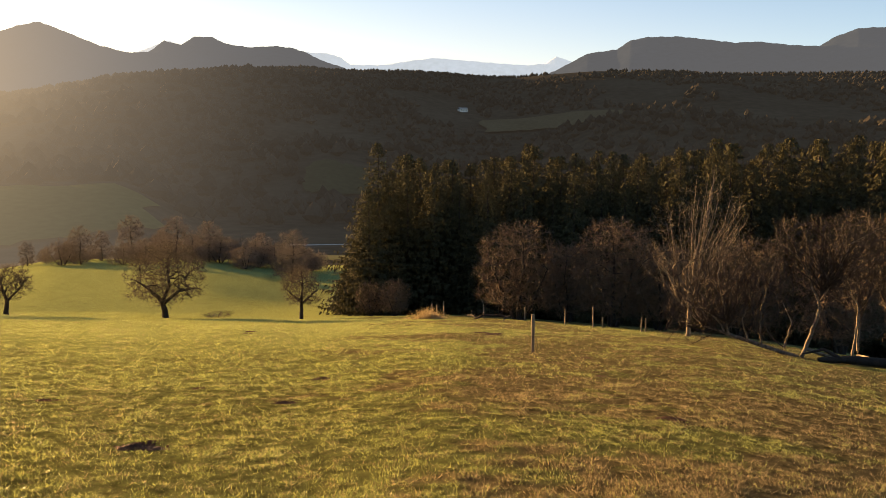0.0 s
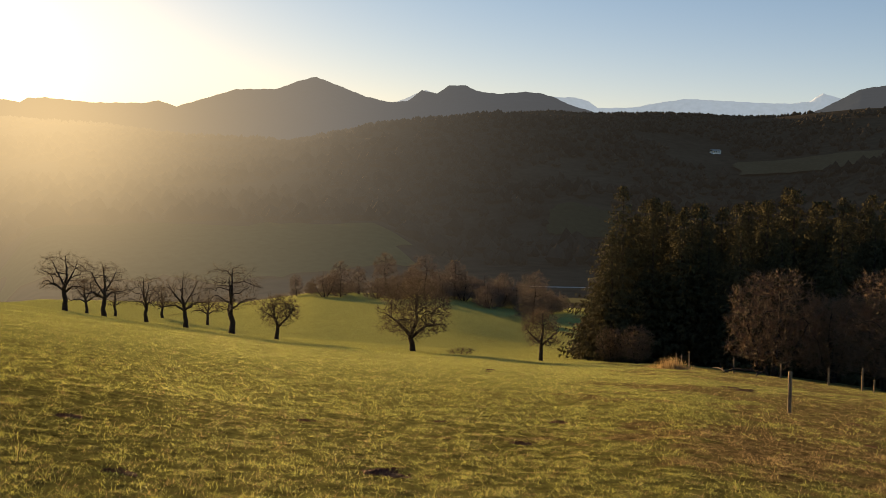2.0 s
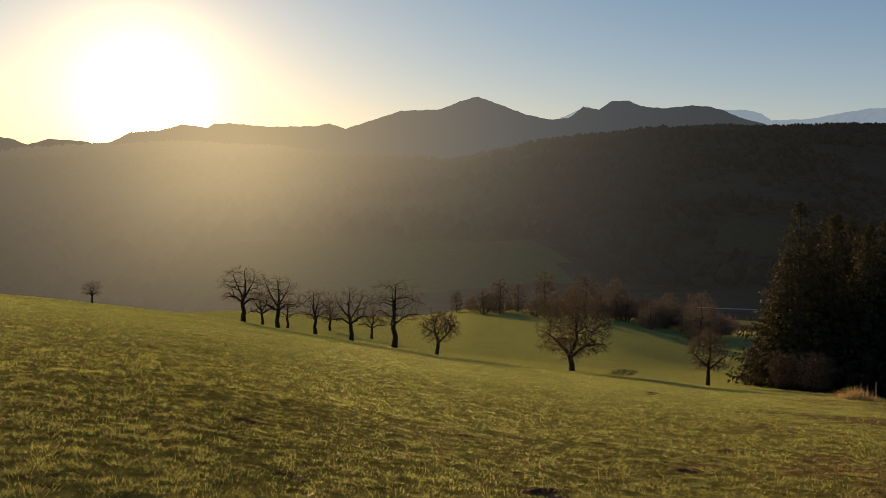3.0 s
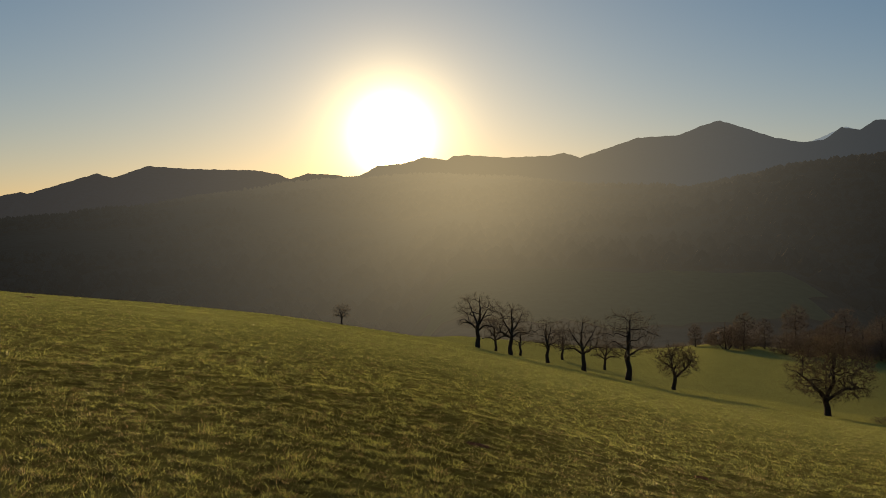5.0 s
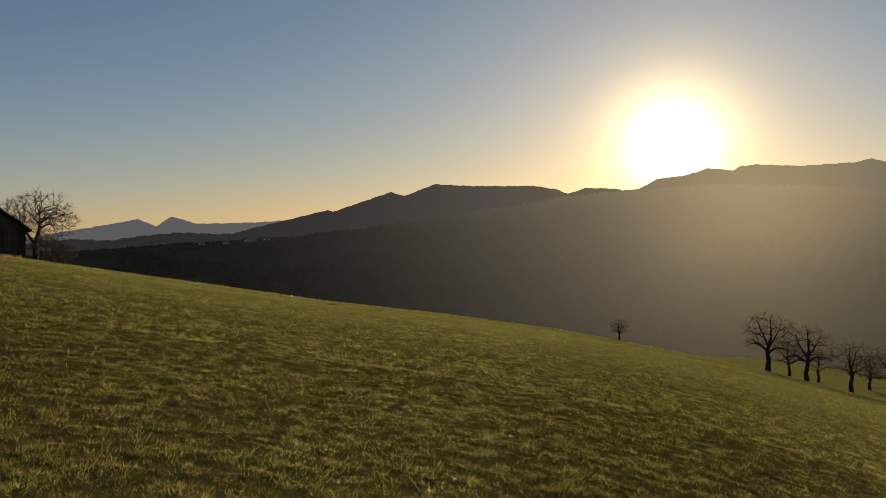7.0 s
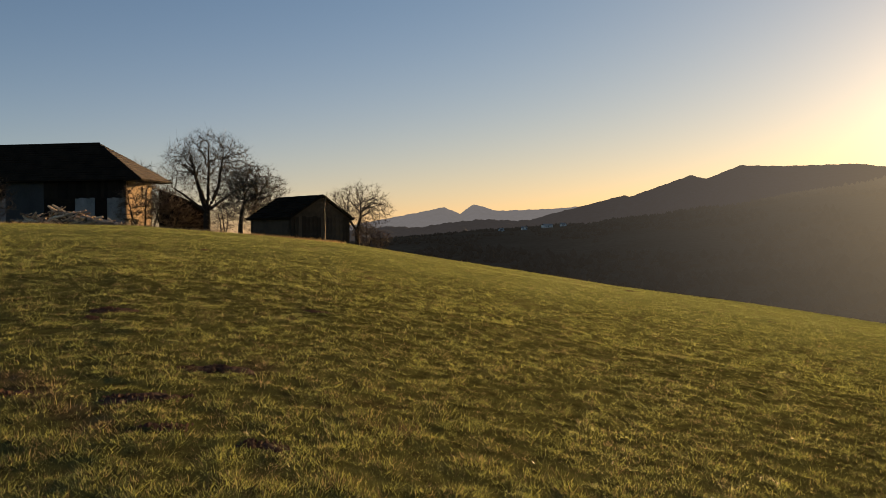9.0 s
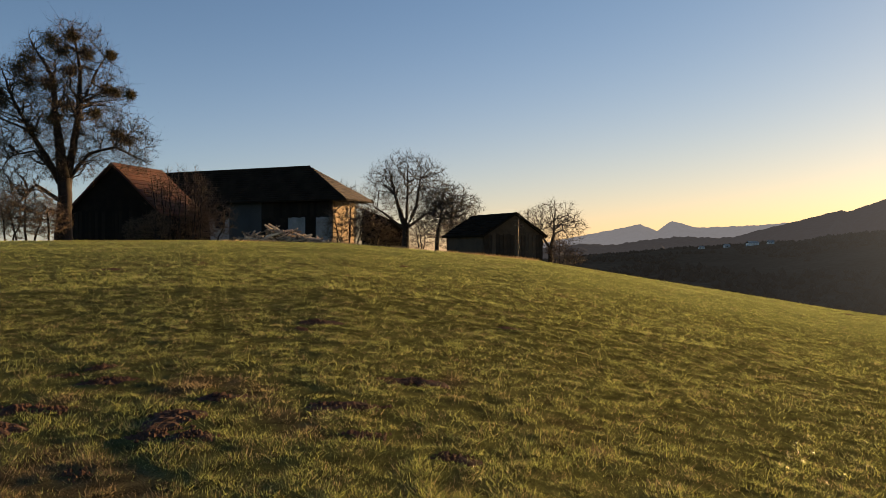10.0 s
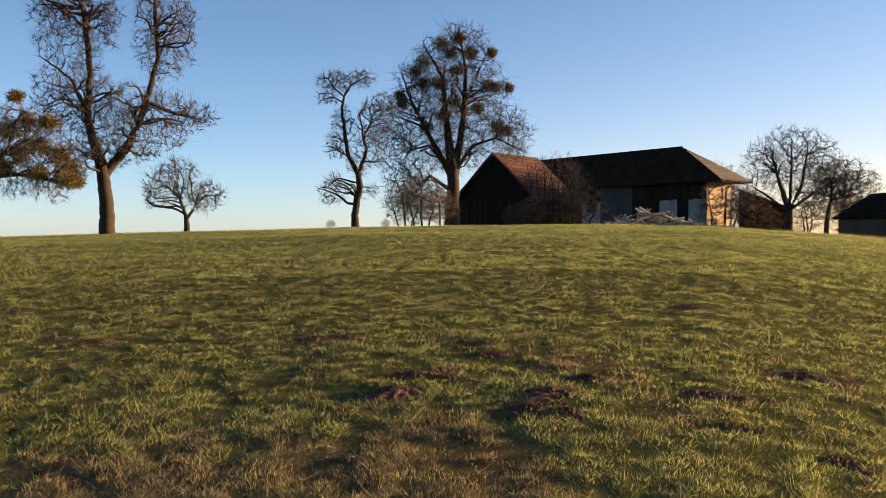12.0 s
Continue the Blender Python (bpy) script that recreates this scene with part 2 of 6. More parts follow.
# ---- mesh helpers ----
class Geo:
    """Collects vertices and faces for one mesh."""

    def __init__(self):
        self.v, self.f, self.n = [], [], 0

    def add(self, v, f):
        f = np.asarray(f)
        self.v.append(np.asarray(v, dtype=np.float64).reshape(-1, 3))
        self.f.append(f + self.n)
        self.n += len(self.v[-1])

    def tube(self, pts, rad, sides=5, cap=False):
        p = np.asarray(pts, dtype=float)
        k = len(p)
        d = np.gradient(p, axis=0)
        d /= np.linalg.norm(d, axis=1)[:, None] + 1e-9
        ref = np.where(np.abs(d[:, 2:3]) > 0.9, [[1.0, 0, 0]], [[0, 0, 1.0]])
        a = np.cross(d, ref)
        a /= np.linalg.norm(a, axis=1)[:, None] + 1e-9
        b = np.cross(d, a)
        th = np.arange(sides) * (2 * math.pi / sides)
        r = np.asarray(rad, dtype=float)[:, None, None]
        ring = p[:, None] + r * (np.cos(th)[None, :, None] * a[:, None] + np.sin(th)[None, :, None] * b[:, None])
        i = np.arange(k - 1)[:, None] * sides
        j = np.arange(sides)[None]
        j2 = (j + 1) % sides
        q = np.stack([i + j, i + j2, i + sides + j2, i + sides + j], -1).reshape(-1, 4)
        self.add(ring, q)
        if cap:
            top = (k - 1) * sides + np.arange(sides)
            fan = np.stack([np.full(sides, k * sides), top, np.roll(top, -1), np.full(sides, k * sides)], -1)
            self.v[-1] = np.vstack([self.v[-1], p[-1:]])
            self.n += 1
            self.f.append(np.stack([fan[:, 1], fan[:, 2], fan[:, 0], fan[:, 0]], -1) + self.n - len(self.v[-1]))

    def mesh(self, name, mat, smooth=False):
        v = np.vstack(self.v)
        me = bpy.data.meshes.new(name)
        quads = [f for f in self.f if f.shape[1] == 4]
        tris = [f for f in self.f if f.shape[1] == 3]
        loops, starts, tot = [], [], 0
        for fs in quads + tris:
            if fs.shape[1] == 4:
                bad = fs[:, 2] == fs[:, 3]
                for part_f in (fs[~bad], fs[bad][:, :3]):
                    if len(part_f):
                        loops.append(part_f.ravel())
                        starts.append(tot + np.arange(len(part_f)) * part_f.shape[1])
                        tot += part_f.size
            else:
                loops.append(fs.ravel())
                starts.append(tot + np.arange(len(fs)) * 3)
                tot += fs.size
        loops, starts = np.concatenate(loops), np.concatenate(starts)
        me.vertices.add(len(v))
        me.vertices.foreach_set("co", v.ravel().astype(np.float32))
        me.loops.add(len(loops))
        me.loops.foreach_set("vertex_index", loops.astype(np.int32))
        me.polygons.add(len(starts))
        me.polygons.foreach_set("loop_start", starts.astype(np.int32))
        me.polygons.foreach_set("use_smooth", np.full(len(starts), smooth))
        me.update(calc_edges=True)
        me.validate()
        me.materials.append(mat)
        return me


def part(name, geo, mat, parent=None, label="", smooth=False):
    """Links a Geo, a bmesh or a mesh as one object, under parent if there is one."""
    if isinstance(geo, Geo):
        me = geo.mesh(name, mat, smooth)
    elif isinstance(geo, bmesh.types.BMesh):
        me = bpy.data.meshes.new(name)
        geo.to_mesh(me)
        geo.free()
        me.materials.append(mat)
    else:
        me = geo
    ob = new(name, me)
    ob.parent = parent
    if label:
        ob["label"] = label
    return ob


def box_mesh(name, lo, hi, mat, bevel=0.0):
    bm = bmesh.new()
    bmesh.ops.create_cube(bm, size=1)
    for v in bm.verts:
        for k in range(3):
            v.co[k] = lo[k] if v.co[k] < 0 else hi[k]
    if bevel:
        bmesh.ops.bevel(bm, geom=bm.edges[:], offset=bevel, segments=1, affect="EDGES")
    me = bpy.data.meshes.new(name)
    bm.to_mesh(me)
    bm.free()
    me.materials.append(mat)
    return me


# ---- the ground: one sheet from the meadow to the far hills ----
AZ = np.array([-180, -152, -130, -115, -105, -97, -91, -82, -72, -64, -56, -49, -45, -40, -34, -28, -19, -10, 0, 10, 20, 30, 60, 110, 150, 180.0])
CREST = np.array([0.0, -0.1, 0.62, 0.88, 0.75, 0.12, -0.42, -1.85, -3.35, -4.25, -5.25, -6.4, -7.0, -7.9, -9.0, -9.9, -10.8, -11.4, -11.6, -12.1, -12.5, -13.2, -10, -4, -1, 0])
REACH = np.array([55, 55, 50, 50, 52, 55, 58, 65, 78, 90, 100, 110, 125, 150, 170, 190, 190, 170, 110, 95, 85, 75, 60, 55, 55, 55.0])
HILL_AZ = np.array([-180, -130, -100, -92, -85.6, -81.7, -75.6, -70.6, -64.9, -59, -55, -51, -46, -43.4, -38.3, -34.5, -30.7, -27.6, -24.4, -21, -18, -13.8, -9.4, -5.5, -1.5, 2.6, 8.4, 15.8, 22, 28, 45, 90, 180])
HILL_EL = np.array([-5.0, -5.0, -2.0, -0.6, 0.05, 0.5, 0.85, 1.3, 1.95, 3.0, 3.6, 3.95, 4.15, 4.05, 3.75, 3.45, 3.3, 3.35, 3.95, 4.5, 4.8, 5.15, 5.3, 5.1, 5.0, 4.7, 4.6, 4.4, 4.3, 4.2, 2.7, 0.0, -5.0])
RIDGE_D = 1500.0
# distance, azimuths and elevations of the crest, slope before it and behind it
STEPS = (
    (1080.0, (-78, -60, -46, -32, -24, -17, -12, -7, -3, 1, 4), (-9, 1.0, 2.4, 2.6, 2.9, 3.3, 3.75, 3.5, 3.0, 2.4, -9), 0.34, 0.1),
    (860.0, (1, 5, 9, 13, 16, 20, 24, 30, 40), (-9, 0.9, 1.75, 2.55, 2.7, 2.1, 1.5, 1.7, 1.8), 0.3, 0.12),
    (640.0, (-60, -50, -38, -27, -19, -13, -8, -4, 0), (-9, -2, 0.1, 0.5, 0.0, 0.6, 0.9, 0.2, -9), 0.3, 0.1),
)


def smooth(a, b, x):
    t = np.clip((x - a) / (b - a), 0, 1)
    return t * t * (3 - 2 * t)


def wave(x, y, s, seed):
    """Cheap smooth noise from a few sines, about -1 to 1."""
    r = np.random.RandomState(seed)
    z = 0 * x
    for k in range(6):
        a, ph = r.uniform(0, 2 * math.pi, 2)
        w = 2 * math.pi / (s * r.uniform(0.6, 1.6))
        z = z + np.sin((x * math.cos(a) + y * math.sin(a)) * w + ph)
    return z / 3.0


def vnoise(x, y, scale, seed):
    """Smooth lattice noise, 0 to 1."""
    x, y = np.asarray(x, float) / scale, np.asarray(y, float) / scale
    xi, yi = np.floor(x), np.floor(y)
    fx, fy = x - xi, y - yi
    fx, fy = fx * fx * (3 - 2 * fx), fy * fy * (3 - 2 * fy)

    def h(a, b):
        q = np.sin(a * 127.1 + b * 311.7 + seed * 74.7) * 43758.5453
        return q - np.floor(q)

    return (h(xi, yi) * (1 - fx) + h(xi + 1, yi) * fx) * (1 - fy) + (h(xi, yi + 1) * (1 - fx) + h(xi + 1, yi + 1) * fx) * fy


def height(x, y):
    """Height of the ground, for arrays or numbers."""
    x, y = np.asarray(x, float), np.asarray(y, float)
    d = np.hypot(x, y)
    az = np.degrees(np.arctan2(x, y))
    e = np.interp(az, AZ, CREST)
    reach = np.interp(az, AZ, REACH)
    c = 1.6 / reach**2
    s = np.tan(np.radians(e)) + 3.2 / reach
    near = s * d - c * d * d
    # past the brow the slope runs on down into the valley
    brow = reach * 1.25
    zb = s * brow - c * brow**2
    gb = s - 2 * c * brow
    down = zb + gb * (d - brow) - 0.0006 * (d - brow) ** 2 * smooth(0, 60, d - brow)
    shut = np.where(d < brow, near, np.maximum(down, -62))
    # below the fruit trees the meadow flattens into a hollow
    knee = np.interp(az, [-45, -42, -28, -10, -5], [98, 94, 80, 75, 75])
    zk = s * knee - c * knee**2
    t = np.maximum(d - knee, 0)
    hollow = np.where(d < knee, near, zk - 0.155 * np.minimum(t, 12) - np.interp(az, [-45, -31, -26], [0.108, 0.106, 0.082]) * np.maximum(t - 12, 0))
    # a shallow gully added on the wood's side, so the low sun dims it
    hollow = hollow - 3.0 * smooth(-19, -8, az) * smooth(80, 125, d)
    open_side = smooth(-49, -43, az) * (1 - smooth(-9, -4, az - 6 * smooth(120, 200, d)))
    land = shut * (1 - open_side) + np.maximum(hollow, -40) * open_side
    floor = -62 + 26 * open_side
    # the wooded hills
    el = np.interp(az, HILL_AZ, HILL_EL)
    top = 1.6 + RIDGE_D * np.tan(np.radians(el))
    hump = smooth(-56, -42, az) * (1 - smooth(-22, -15, az))
    rise = floor + hump * 20 * smooth(250, 430, d) + (top - floor - hump * 20) * smooth(330, RIDGE_D, d) ** 1.15
    back = top - (top + 60) * smooth(RIDGE_D, 3200, d) * 0.8
    far = np.where(d < RIDGE_D, rise, back)
    # lower wooded ridges that step up before the skyline
    for dist, ridge_az, ridge_el, front, fall in STEPS:
        crest = 1.6 + dist * np.tan(np.radians(np.interp(az, ridge_az, ridge_el)))
        u = d - dist
        tent = crest - np.where(u < 0, -u * front, u * fall) - 6 * np.exp(-((u / 40) ** 2))
        far = np.maximum(far, np.where(d < RIDGE_D, tent, -999))
    mix = smooth(215, 400, d)
    z = land * (1 - mix) + far * mix
    z = z + 0.03 * wave(x, y, 11, 3) * smooth(2, 12, d) * (1 - smooth(150, 300, d))
    z = z + (vnoise(x, y, 260, 11) - 0.5) * 26 * smooth(450, 900, d) * (1 - 0.85 * smooth(1300, 1500, d)) + (vnoise(x, y, 90, 12) - 0.5) * 8 * smooth(450, 800, d)
    return z


def tussock(x, y):
    """0 in the bare gaps, 1 on the crown of a tussock."""
    n = 0.45 * vnoise(x, y, 0.2, 32) + 0.55 * vnoise(x, y, 0.085, 35)
    return smooth(0.35, 0.68, n)


def turf(x, y):
    """Tussocks and hollows of the turf, added to the height near by."""
    d = np.hypot(x, y)
    k = smooth(1.5, 4, d) * (1 - 0.85 * smooth(8, 26, d)) * (1 - smooth(75, 120, d))
    clump = tussock(x, y)
    return k * (0.004 * (vnoise(x, y, 0.6, 31) - 0.5) + 0.015 * clump + 0.004 * (vnoise(x, y, 2.6, 33) - 0.5))


def dryness(x, y):
    """0 for green turf, 1 for withered turf."""
    n = 0.4 * vnoise(x, y, 3.1, 41) + 0.3 * vnoise(x, y, 0.9, 42) + 0.3 * vnoise(x, y, 0.33, 43)
    az = np.degrees(np.arctan2(x, y))
    d = np.hypot(x, y)
    lean = 0.42 * smooth(-14, 6, az) * (1 - smooth(45, 75, az)) - 0.2
    lean = lean + 0.36 * (1 - smooth(4.4, 6.2, d)) * smooth(-112, -122, az) * smooth(-179, -160, az)
    return smooth(0.5, 0.72, n + lean * smooth(0.8, 3.6, d))


def spot(az, d, lift=0.0):
    """A place on the ground at a compass angle and a distance from the origin."""
    x, y = d * math.sin(radians(az)), d * math.cos(radians(az))
    return Vector((x, y, float(height(x, y)) + lift))


def sheet(rings, degs, relief, close):
    """A polar sheet of ground: vertices and faces."""
    aa, dd = np.meshgrid(np.radians(degs), rings)
    gx, gy = dd * np.sin(aa), dd * np.cos(aa)
    gz = height(gx, gy) + (turf(gx, gy) if relief else 0)
    na, nr = len(degs), len(rings)
    ii, jj = np.meshgrid(np.arange(nr - 1), np.arange(na if close else na - 1), indexing="ij")
    j2 = (jj + 1) % na
    f = np.stack([ii * na + jj, ii * na + j2, (ii + 1) * na + j2, (ii + 1) * na + jj], -1).reshape(-1, 4)
    return np.stack([gx, gy, gz], -1).reshape(-1, 3), f


all_degs = np.concatenate([np.arange(-165, 40, 0.5), np.arange(40, 195, 5)])
rings = np.concatenate([[0.6, 1.5, 2.5], np.arange(3.2, 14, 0.075), np.geomspace(14, 120, 230), np.geomspace(123, 4700, 70)])
gv, gf = sheet(rings, all_degs, True, True)
gv[np.hypot(gv[:, 0], gv[:, 1]) > 226, 2] -= 3.0
geo = Geo()
geo.add(gv, gf)
geo.add([[0, 0, 0]], np.zeros((0, 4), int))
na = len(all_degs)
geo.f.append(np.stack([np.full(na, len(gv)), (np.arange(na) + 1) % na, np.arange(na)], -1))
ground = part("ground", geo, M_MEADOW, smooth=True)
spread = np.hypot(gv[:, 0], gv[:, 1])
# base colour lightens with distance, painted for blades that catch the sun
far_sward = smooth(8, 46, spread + 5 * (vnoise(gv[:, 0], gv[:, 1], 2.5, 61) - 0.5)) * (0.8 + 0.2 * (vnoise(gv[:, 0], gv[:, 1], 0.8, 62) - 0.5))
for amount, how_much in (("far_sward", far_sward), ("withered", dryness(gv[:, 0], gv[:, 1]) * 0.75)):
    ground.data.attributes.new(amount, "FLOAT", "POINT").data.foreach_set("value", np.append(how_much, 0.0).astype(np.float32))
tagged(ground, "sloping meadow of short green and withered grass", "ground", kind="structure")

hv, hf = sheet(np.concatenate([np.geomspace(214, 1600, 210), np.geomspace(1630, 4700, 30)]), np.arange(-112, 40, 0.55), False, False)
g = Geo()
hv[np.hypot(hv[:, 0], hv[:, 1]) < 220, 2] -= 1.0
g.add(hv, hf)
tagged(part("backdrop", g, M_HILL, smooth=True), "dark wooded hills across the valley with evening haze as glow", "hills", kind="structure")


# ---- far mountains ----
def range_mesh(name, knots, dist, depth, mat, label, seed, rough=0.45):
    """A mountain range: a crest line given as azimuth and elevation pairs, with folded slopes before and behind."""
    k = np.array(knots)
    k = k[np.argsort(k[:, 0])]
    az = np.arange(k[0, 0], k[-1, 0] + 0.01, 0.08)
    el = np.interp(az, k[:, 0], k[:, 1])
    r = np.random.RandomState(seed)
    jag = sum(np.sin(az * w + r.uniform(0, 7)) * a for w, a in ((6, 0.03), (14, 0.02), (33, 0.014), (71, 0.01)))
    crest = 1.6 + dist * np.tan(np.radians(el))
    g = Geo()
    ts = np.concatenate([np.linspace(0, 0.92, 28), [0.95, 0.97, 0.985, 1.0, 1.1, 1.35]])
    d = dist - depth * (1 - ts)
    A, T = np.meshgrid(np.radians(az), ts)
    Dm = np.broadcast_to(d[:, None], A.shape)
    x, y = Dm * np.sin(A), Dm * np.cos(A)
    rise = np.where(T < 1, T**1.2, 1 - (T - 1) * 2.2)
    z = -60 + (crest[None] + 60) * rise
    z = z + dist * np.tan(np.radians(jag * rough))[None] * np.clip(T, 0, 1) ** 40
    z = z + wave(x, y, depth * 0.5, seed) * depth * 0.03 * (1 - np.clip(T, 0, 1)) * np.sin(np.clip(T, 0, 1) * math.pi) + (vnoise(x, y, depth * 0.08, seed + 1) - 0.5) * depth * 0.3 * (1 - np.clip(T, 0, 1)) * np.sin(np.clip(T, 0, 1) * math.pi)
    n = len(az)
    ii, jj = np.meshgrid(np.arange(len(ts) - 1), np.arange(n - 1), indexing="ij")
    f = np.stack([ii * n + jj, (ii + 1) * n + jj, (ii + 1) * n + jj + 1, ii * n + jj + 1], -1).reshape(-1, 4)
    g.add(np.stack([x, y, z], -1), f)
    return tagged(part(name, g, mat, smooth=True), label, "mountain", kind="structure")


range_mesh("mountain_peak", [(-52, 4.2), (-50.2, 4.36), (-49, 5.03), (-47.1, 5.23), (-45.7, 5.66), (-44.1, 5.46), (-43.7, 5.73), (-42.7, 5.8), (-40, 5.61), (-36.8, 5.71), (-36, 5.9), (-34.9, 5.54), (-33, 6.15), (-31, 6.79), (-28.3, 6.88), (-26.8, 7.46), (-25.7, 7.74), (-24.2, 7.2), (-22.4, 6.5), (-20.7, 6.1), (-19.4, 6.19), (-18.4, 6.93), (-17.4, 6.69), (-16.5, 7.25), (-15.4, 7.25), (-14.5, 6.84), (-13.1, 6.66), (-11.2, 6.78), (-10.1, 6.65), (-9.3, 6.4), (-8.2, 5.86), (-6.7, 5.4), (-4, 4.5)], 3600, 1300, M_MOUNT, "wooded mountain range with a pointed peak and haze as glow", 21)
range_mesh("mountain_plateau", [(6, 4.4), (8, 5.28), (9.9, 6.25), (11.8, 6.46), (12.7, 7.02), (13.8, 7.2), (15.8, 7.17), (17.5, 6.92), (19.3, 6.63), (20.7, 6.64), (22.7, 6.33), (24.3, 6.18), (25.2, 6.71), (26.5, 7.13), (27.9, 7.1), (31, 6.8), (36, 5.5)], 3800, 1300, M_MOUNT, "grey-blue mountain with a flat top and haze as glow", 22)
range_mesh("mountain_ridge", [(-80, 0.6), (-77, 1.6), (-74.7, 2.17), (-71.8, 2.92), (-71.4, 2.81), (-67.4, 4.21), (-66.4, 3.95), (-64.3, 4.78), (-61.8, 4.66), (-59.4, 4.65), (-57.4, 4.66), (-55.8, 4.4), (-55, 4.08), (-53.8, 4.48), (-51.9, 4.41), (-50, 4.0)], 2600, 900, M_RIDGE, "dark wooded mountain ridge with evening haze as glow", 23)
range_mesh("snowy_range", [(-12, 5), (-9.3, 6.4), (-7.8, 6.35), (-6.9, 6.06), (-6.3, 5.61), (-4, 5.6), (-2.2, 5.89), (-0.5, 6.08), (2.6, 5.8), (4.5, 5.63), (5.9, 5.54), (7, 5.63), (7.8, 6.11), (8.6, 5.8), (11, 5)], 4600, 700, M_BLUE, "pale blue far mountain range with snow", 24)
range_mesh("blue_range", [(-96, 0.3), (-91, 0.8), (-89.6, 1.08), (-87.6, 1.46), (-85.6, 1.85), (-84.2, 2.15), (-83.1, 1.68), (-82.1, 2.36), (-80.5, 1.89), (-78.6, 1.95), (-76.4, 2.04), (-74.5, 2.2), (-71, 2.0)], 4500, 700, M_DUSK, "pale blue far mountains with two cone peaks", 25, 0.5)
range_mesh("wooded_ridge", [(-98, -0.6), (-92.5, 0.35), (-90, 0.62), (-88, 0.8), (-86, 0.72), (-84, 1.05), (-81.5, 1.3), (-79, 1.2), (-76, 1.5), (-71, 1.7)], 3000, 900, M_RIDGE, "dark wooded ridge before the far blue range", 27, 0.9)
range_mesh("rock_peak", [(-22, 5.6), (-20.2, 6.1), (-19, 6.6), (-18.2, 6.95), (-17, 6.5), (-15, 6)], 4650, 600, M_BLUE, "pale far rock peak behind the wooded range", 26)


# ---- trees ----
def colony(seed, trunks, blobs, points, step=0.32, reach=2.4, kill=0.6):
    """Grows branches from trunk lines towards points scattered in the crown's blobs (x, y, z, rx, ry, rz).
    Gives node places, parents and given radii."""
    r = np.random.RandomState(seed)
    pos, par, rad = [], [], []
    for tr in trunks:
        t = np.array(tr, float)
        seg = np.linalg.norm(np.diff(t[:, :3], axis=0), axis=1)
        cum = np.concatenate([[0], np.cumsum(seg)])
        n = max(3, int(cum[-1] / step))
        u = np.linspace(0, cum[-1], n)
        p = np.stack([np.interp(u, cum, t[:, k]) for k in range(3)], -1)
        p[1:-1] += r.normal(0, 0.022, (n - 2, 3)) * [1, 1, 0.3]
        q = np.interp(u, cum, t[:, 3])
        first = -1
        if pos:
            dd = np.linalg.norm(np.array(pos) - p[0], axis=1)
            first = int(dd.argmin())
        for i in range(n):
            par.append(first if i == 0 else len(pos) - 1)
            pos.append(p[i])
            rad.append(q[i])
    vol = np.array([b[3] * b[4] * b[5] for b in blobs])
    vol = vol**0.75
    cnt = np.maximum(8, points * vol / vol.sum()).astype(int)
    pts = []
    for b, c in zip(blobs, cnt):
        w = r.normal(0, 1, (c, 3))
        w /= np.linalg.norm(w, axis=1)[:, None]
        w *= r.uniform(0, 1, (c, 1)) ** 0.42
        pts.append(w * np.array(b[3:6]) * r.uniform(0.9, 1.08, (c, 1)) + np.array(b[:3]))
    pts = np.vstack(pts)
    pts = pts[pts[:, 2] > 0.35]
    pos = np.array(pos)
    dist = np.full(len(pts), 1e9)
    near = np.zeros(len(pts), int)
    alive = np.ones(len(pts), bool)
    lo = 0
    for it in range(90):
        for k0 in range(lo, len(pos), 256):
            blk = pos[k0:k0 + 256]
            dm = np.linalg.norm(pts[:, None] - blk[None], axis=2)
            j = dm.argmin(1)
            dv = dm[np.arange(len(pts)), j]
            better = dv < dist
            dist[better], near[better] = dv[better], j[better] + k0
        alive &= dist > kill
        lo = len(pos)
        use = alive & (dist < (reach if it < 40 else reach * 1.8))
        if not use.any() or len(pos) > 9000:
            if it < 5 and alive.any():
                use = alive
            else:
                break
        ids, inv = np.unique(near[use], return_inverse=True)
        w = pts[use] - pos[near[use]]
        w /= np.linalg.norm(w, axis=1)[:, None] + 1e-9
        acc = np.zeros((len(ids), 3))
        np.add.at(acc, inv, w)
        acc /= np.linalg.norm(acc, axis=1)[:, None] + 1e-9
        acc += r.normal(0, 0.28, acc.shape)
        acc /= np.linalg.norm(acc, axis=1)[:, None] + 1e-9
        pos = np.vstack([pos, pos[ids] + acc * step])
        par += list(ids)
        rad += [0.0] * len(ids)
    return pos, np.array(par), np.array(rad)


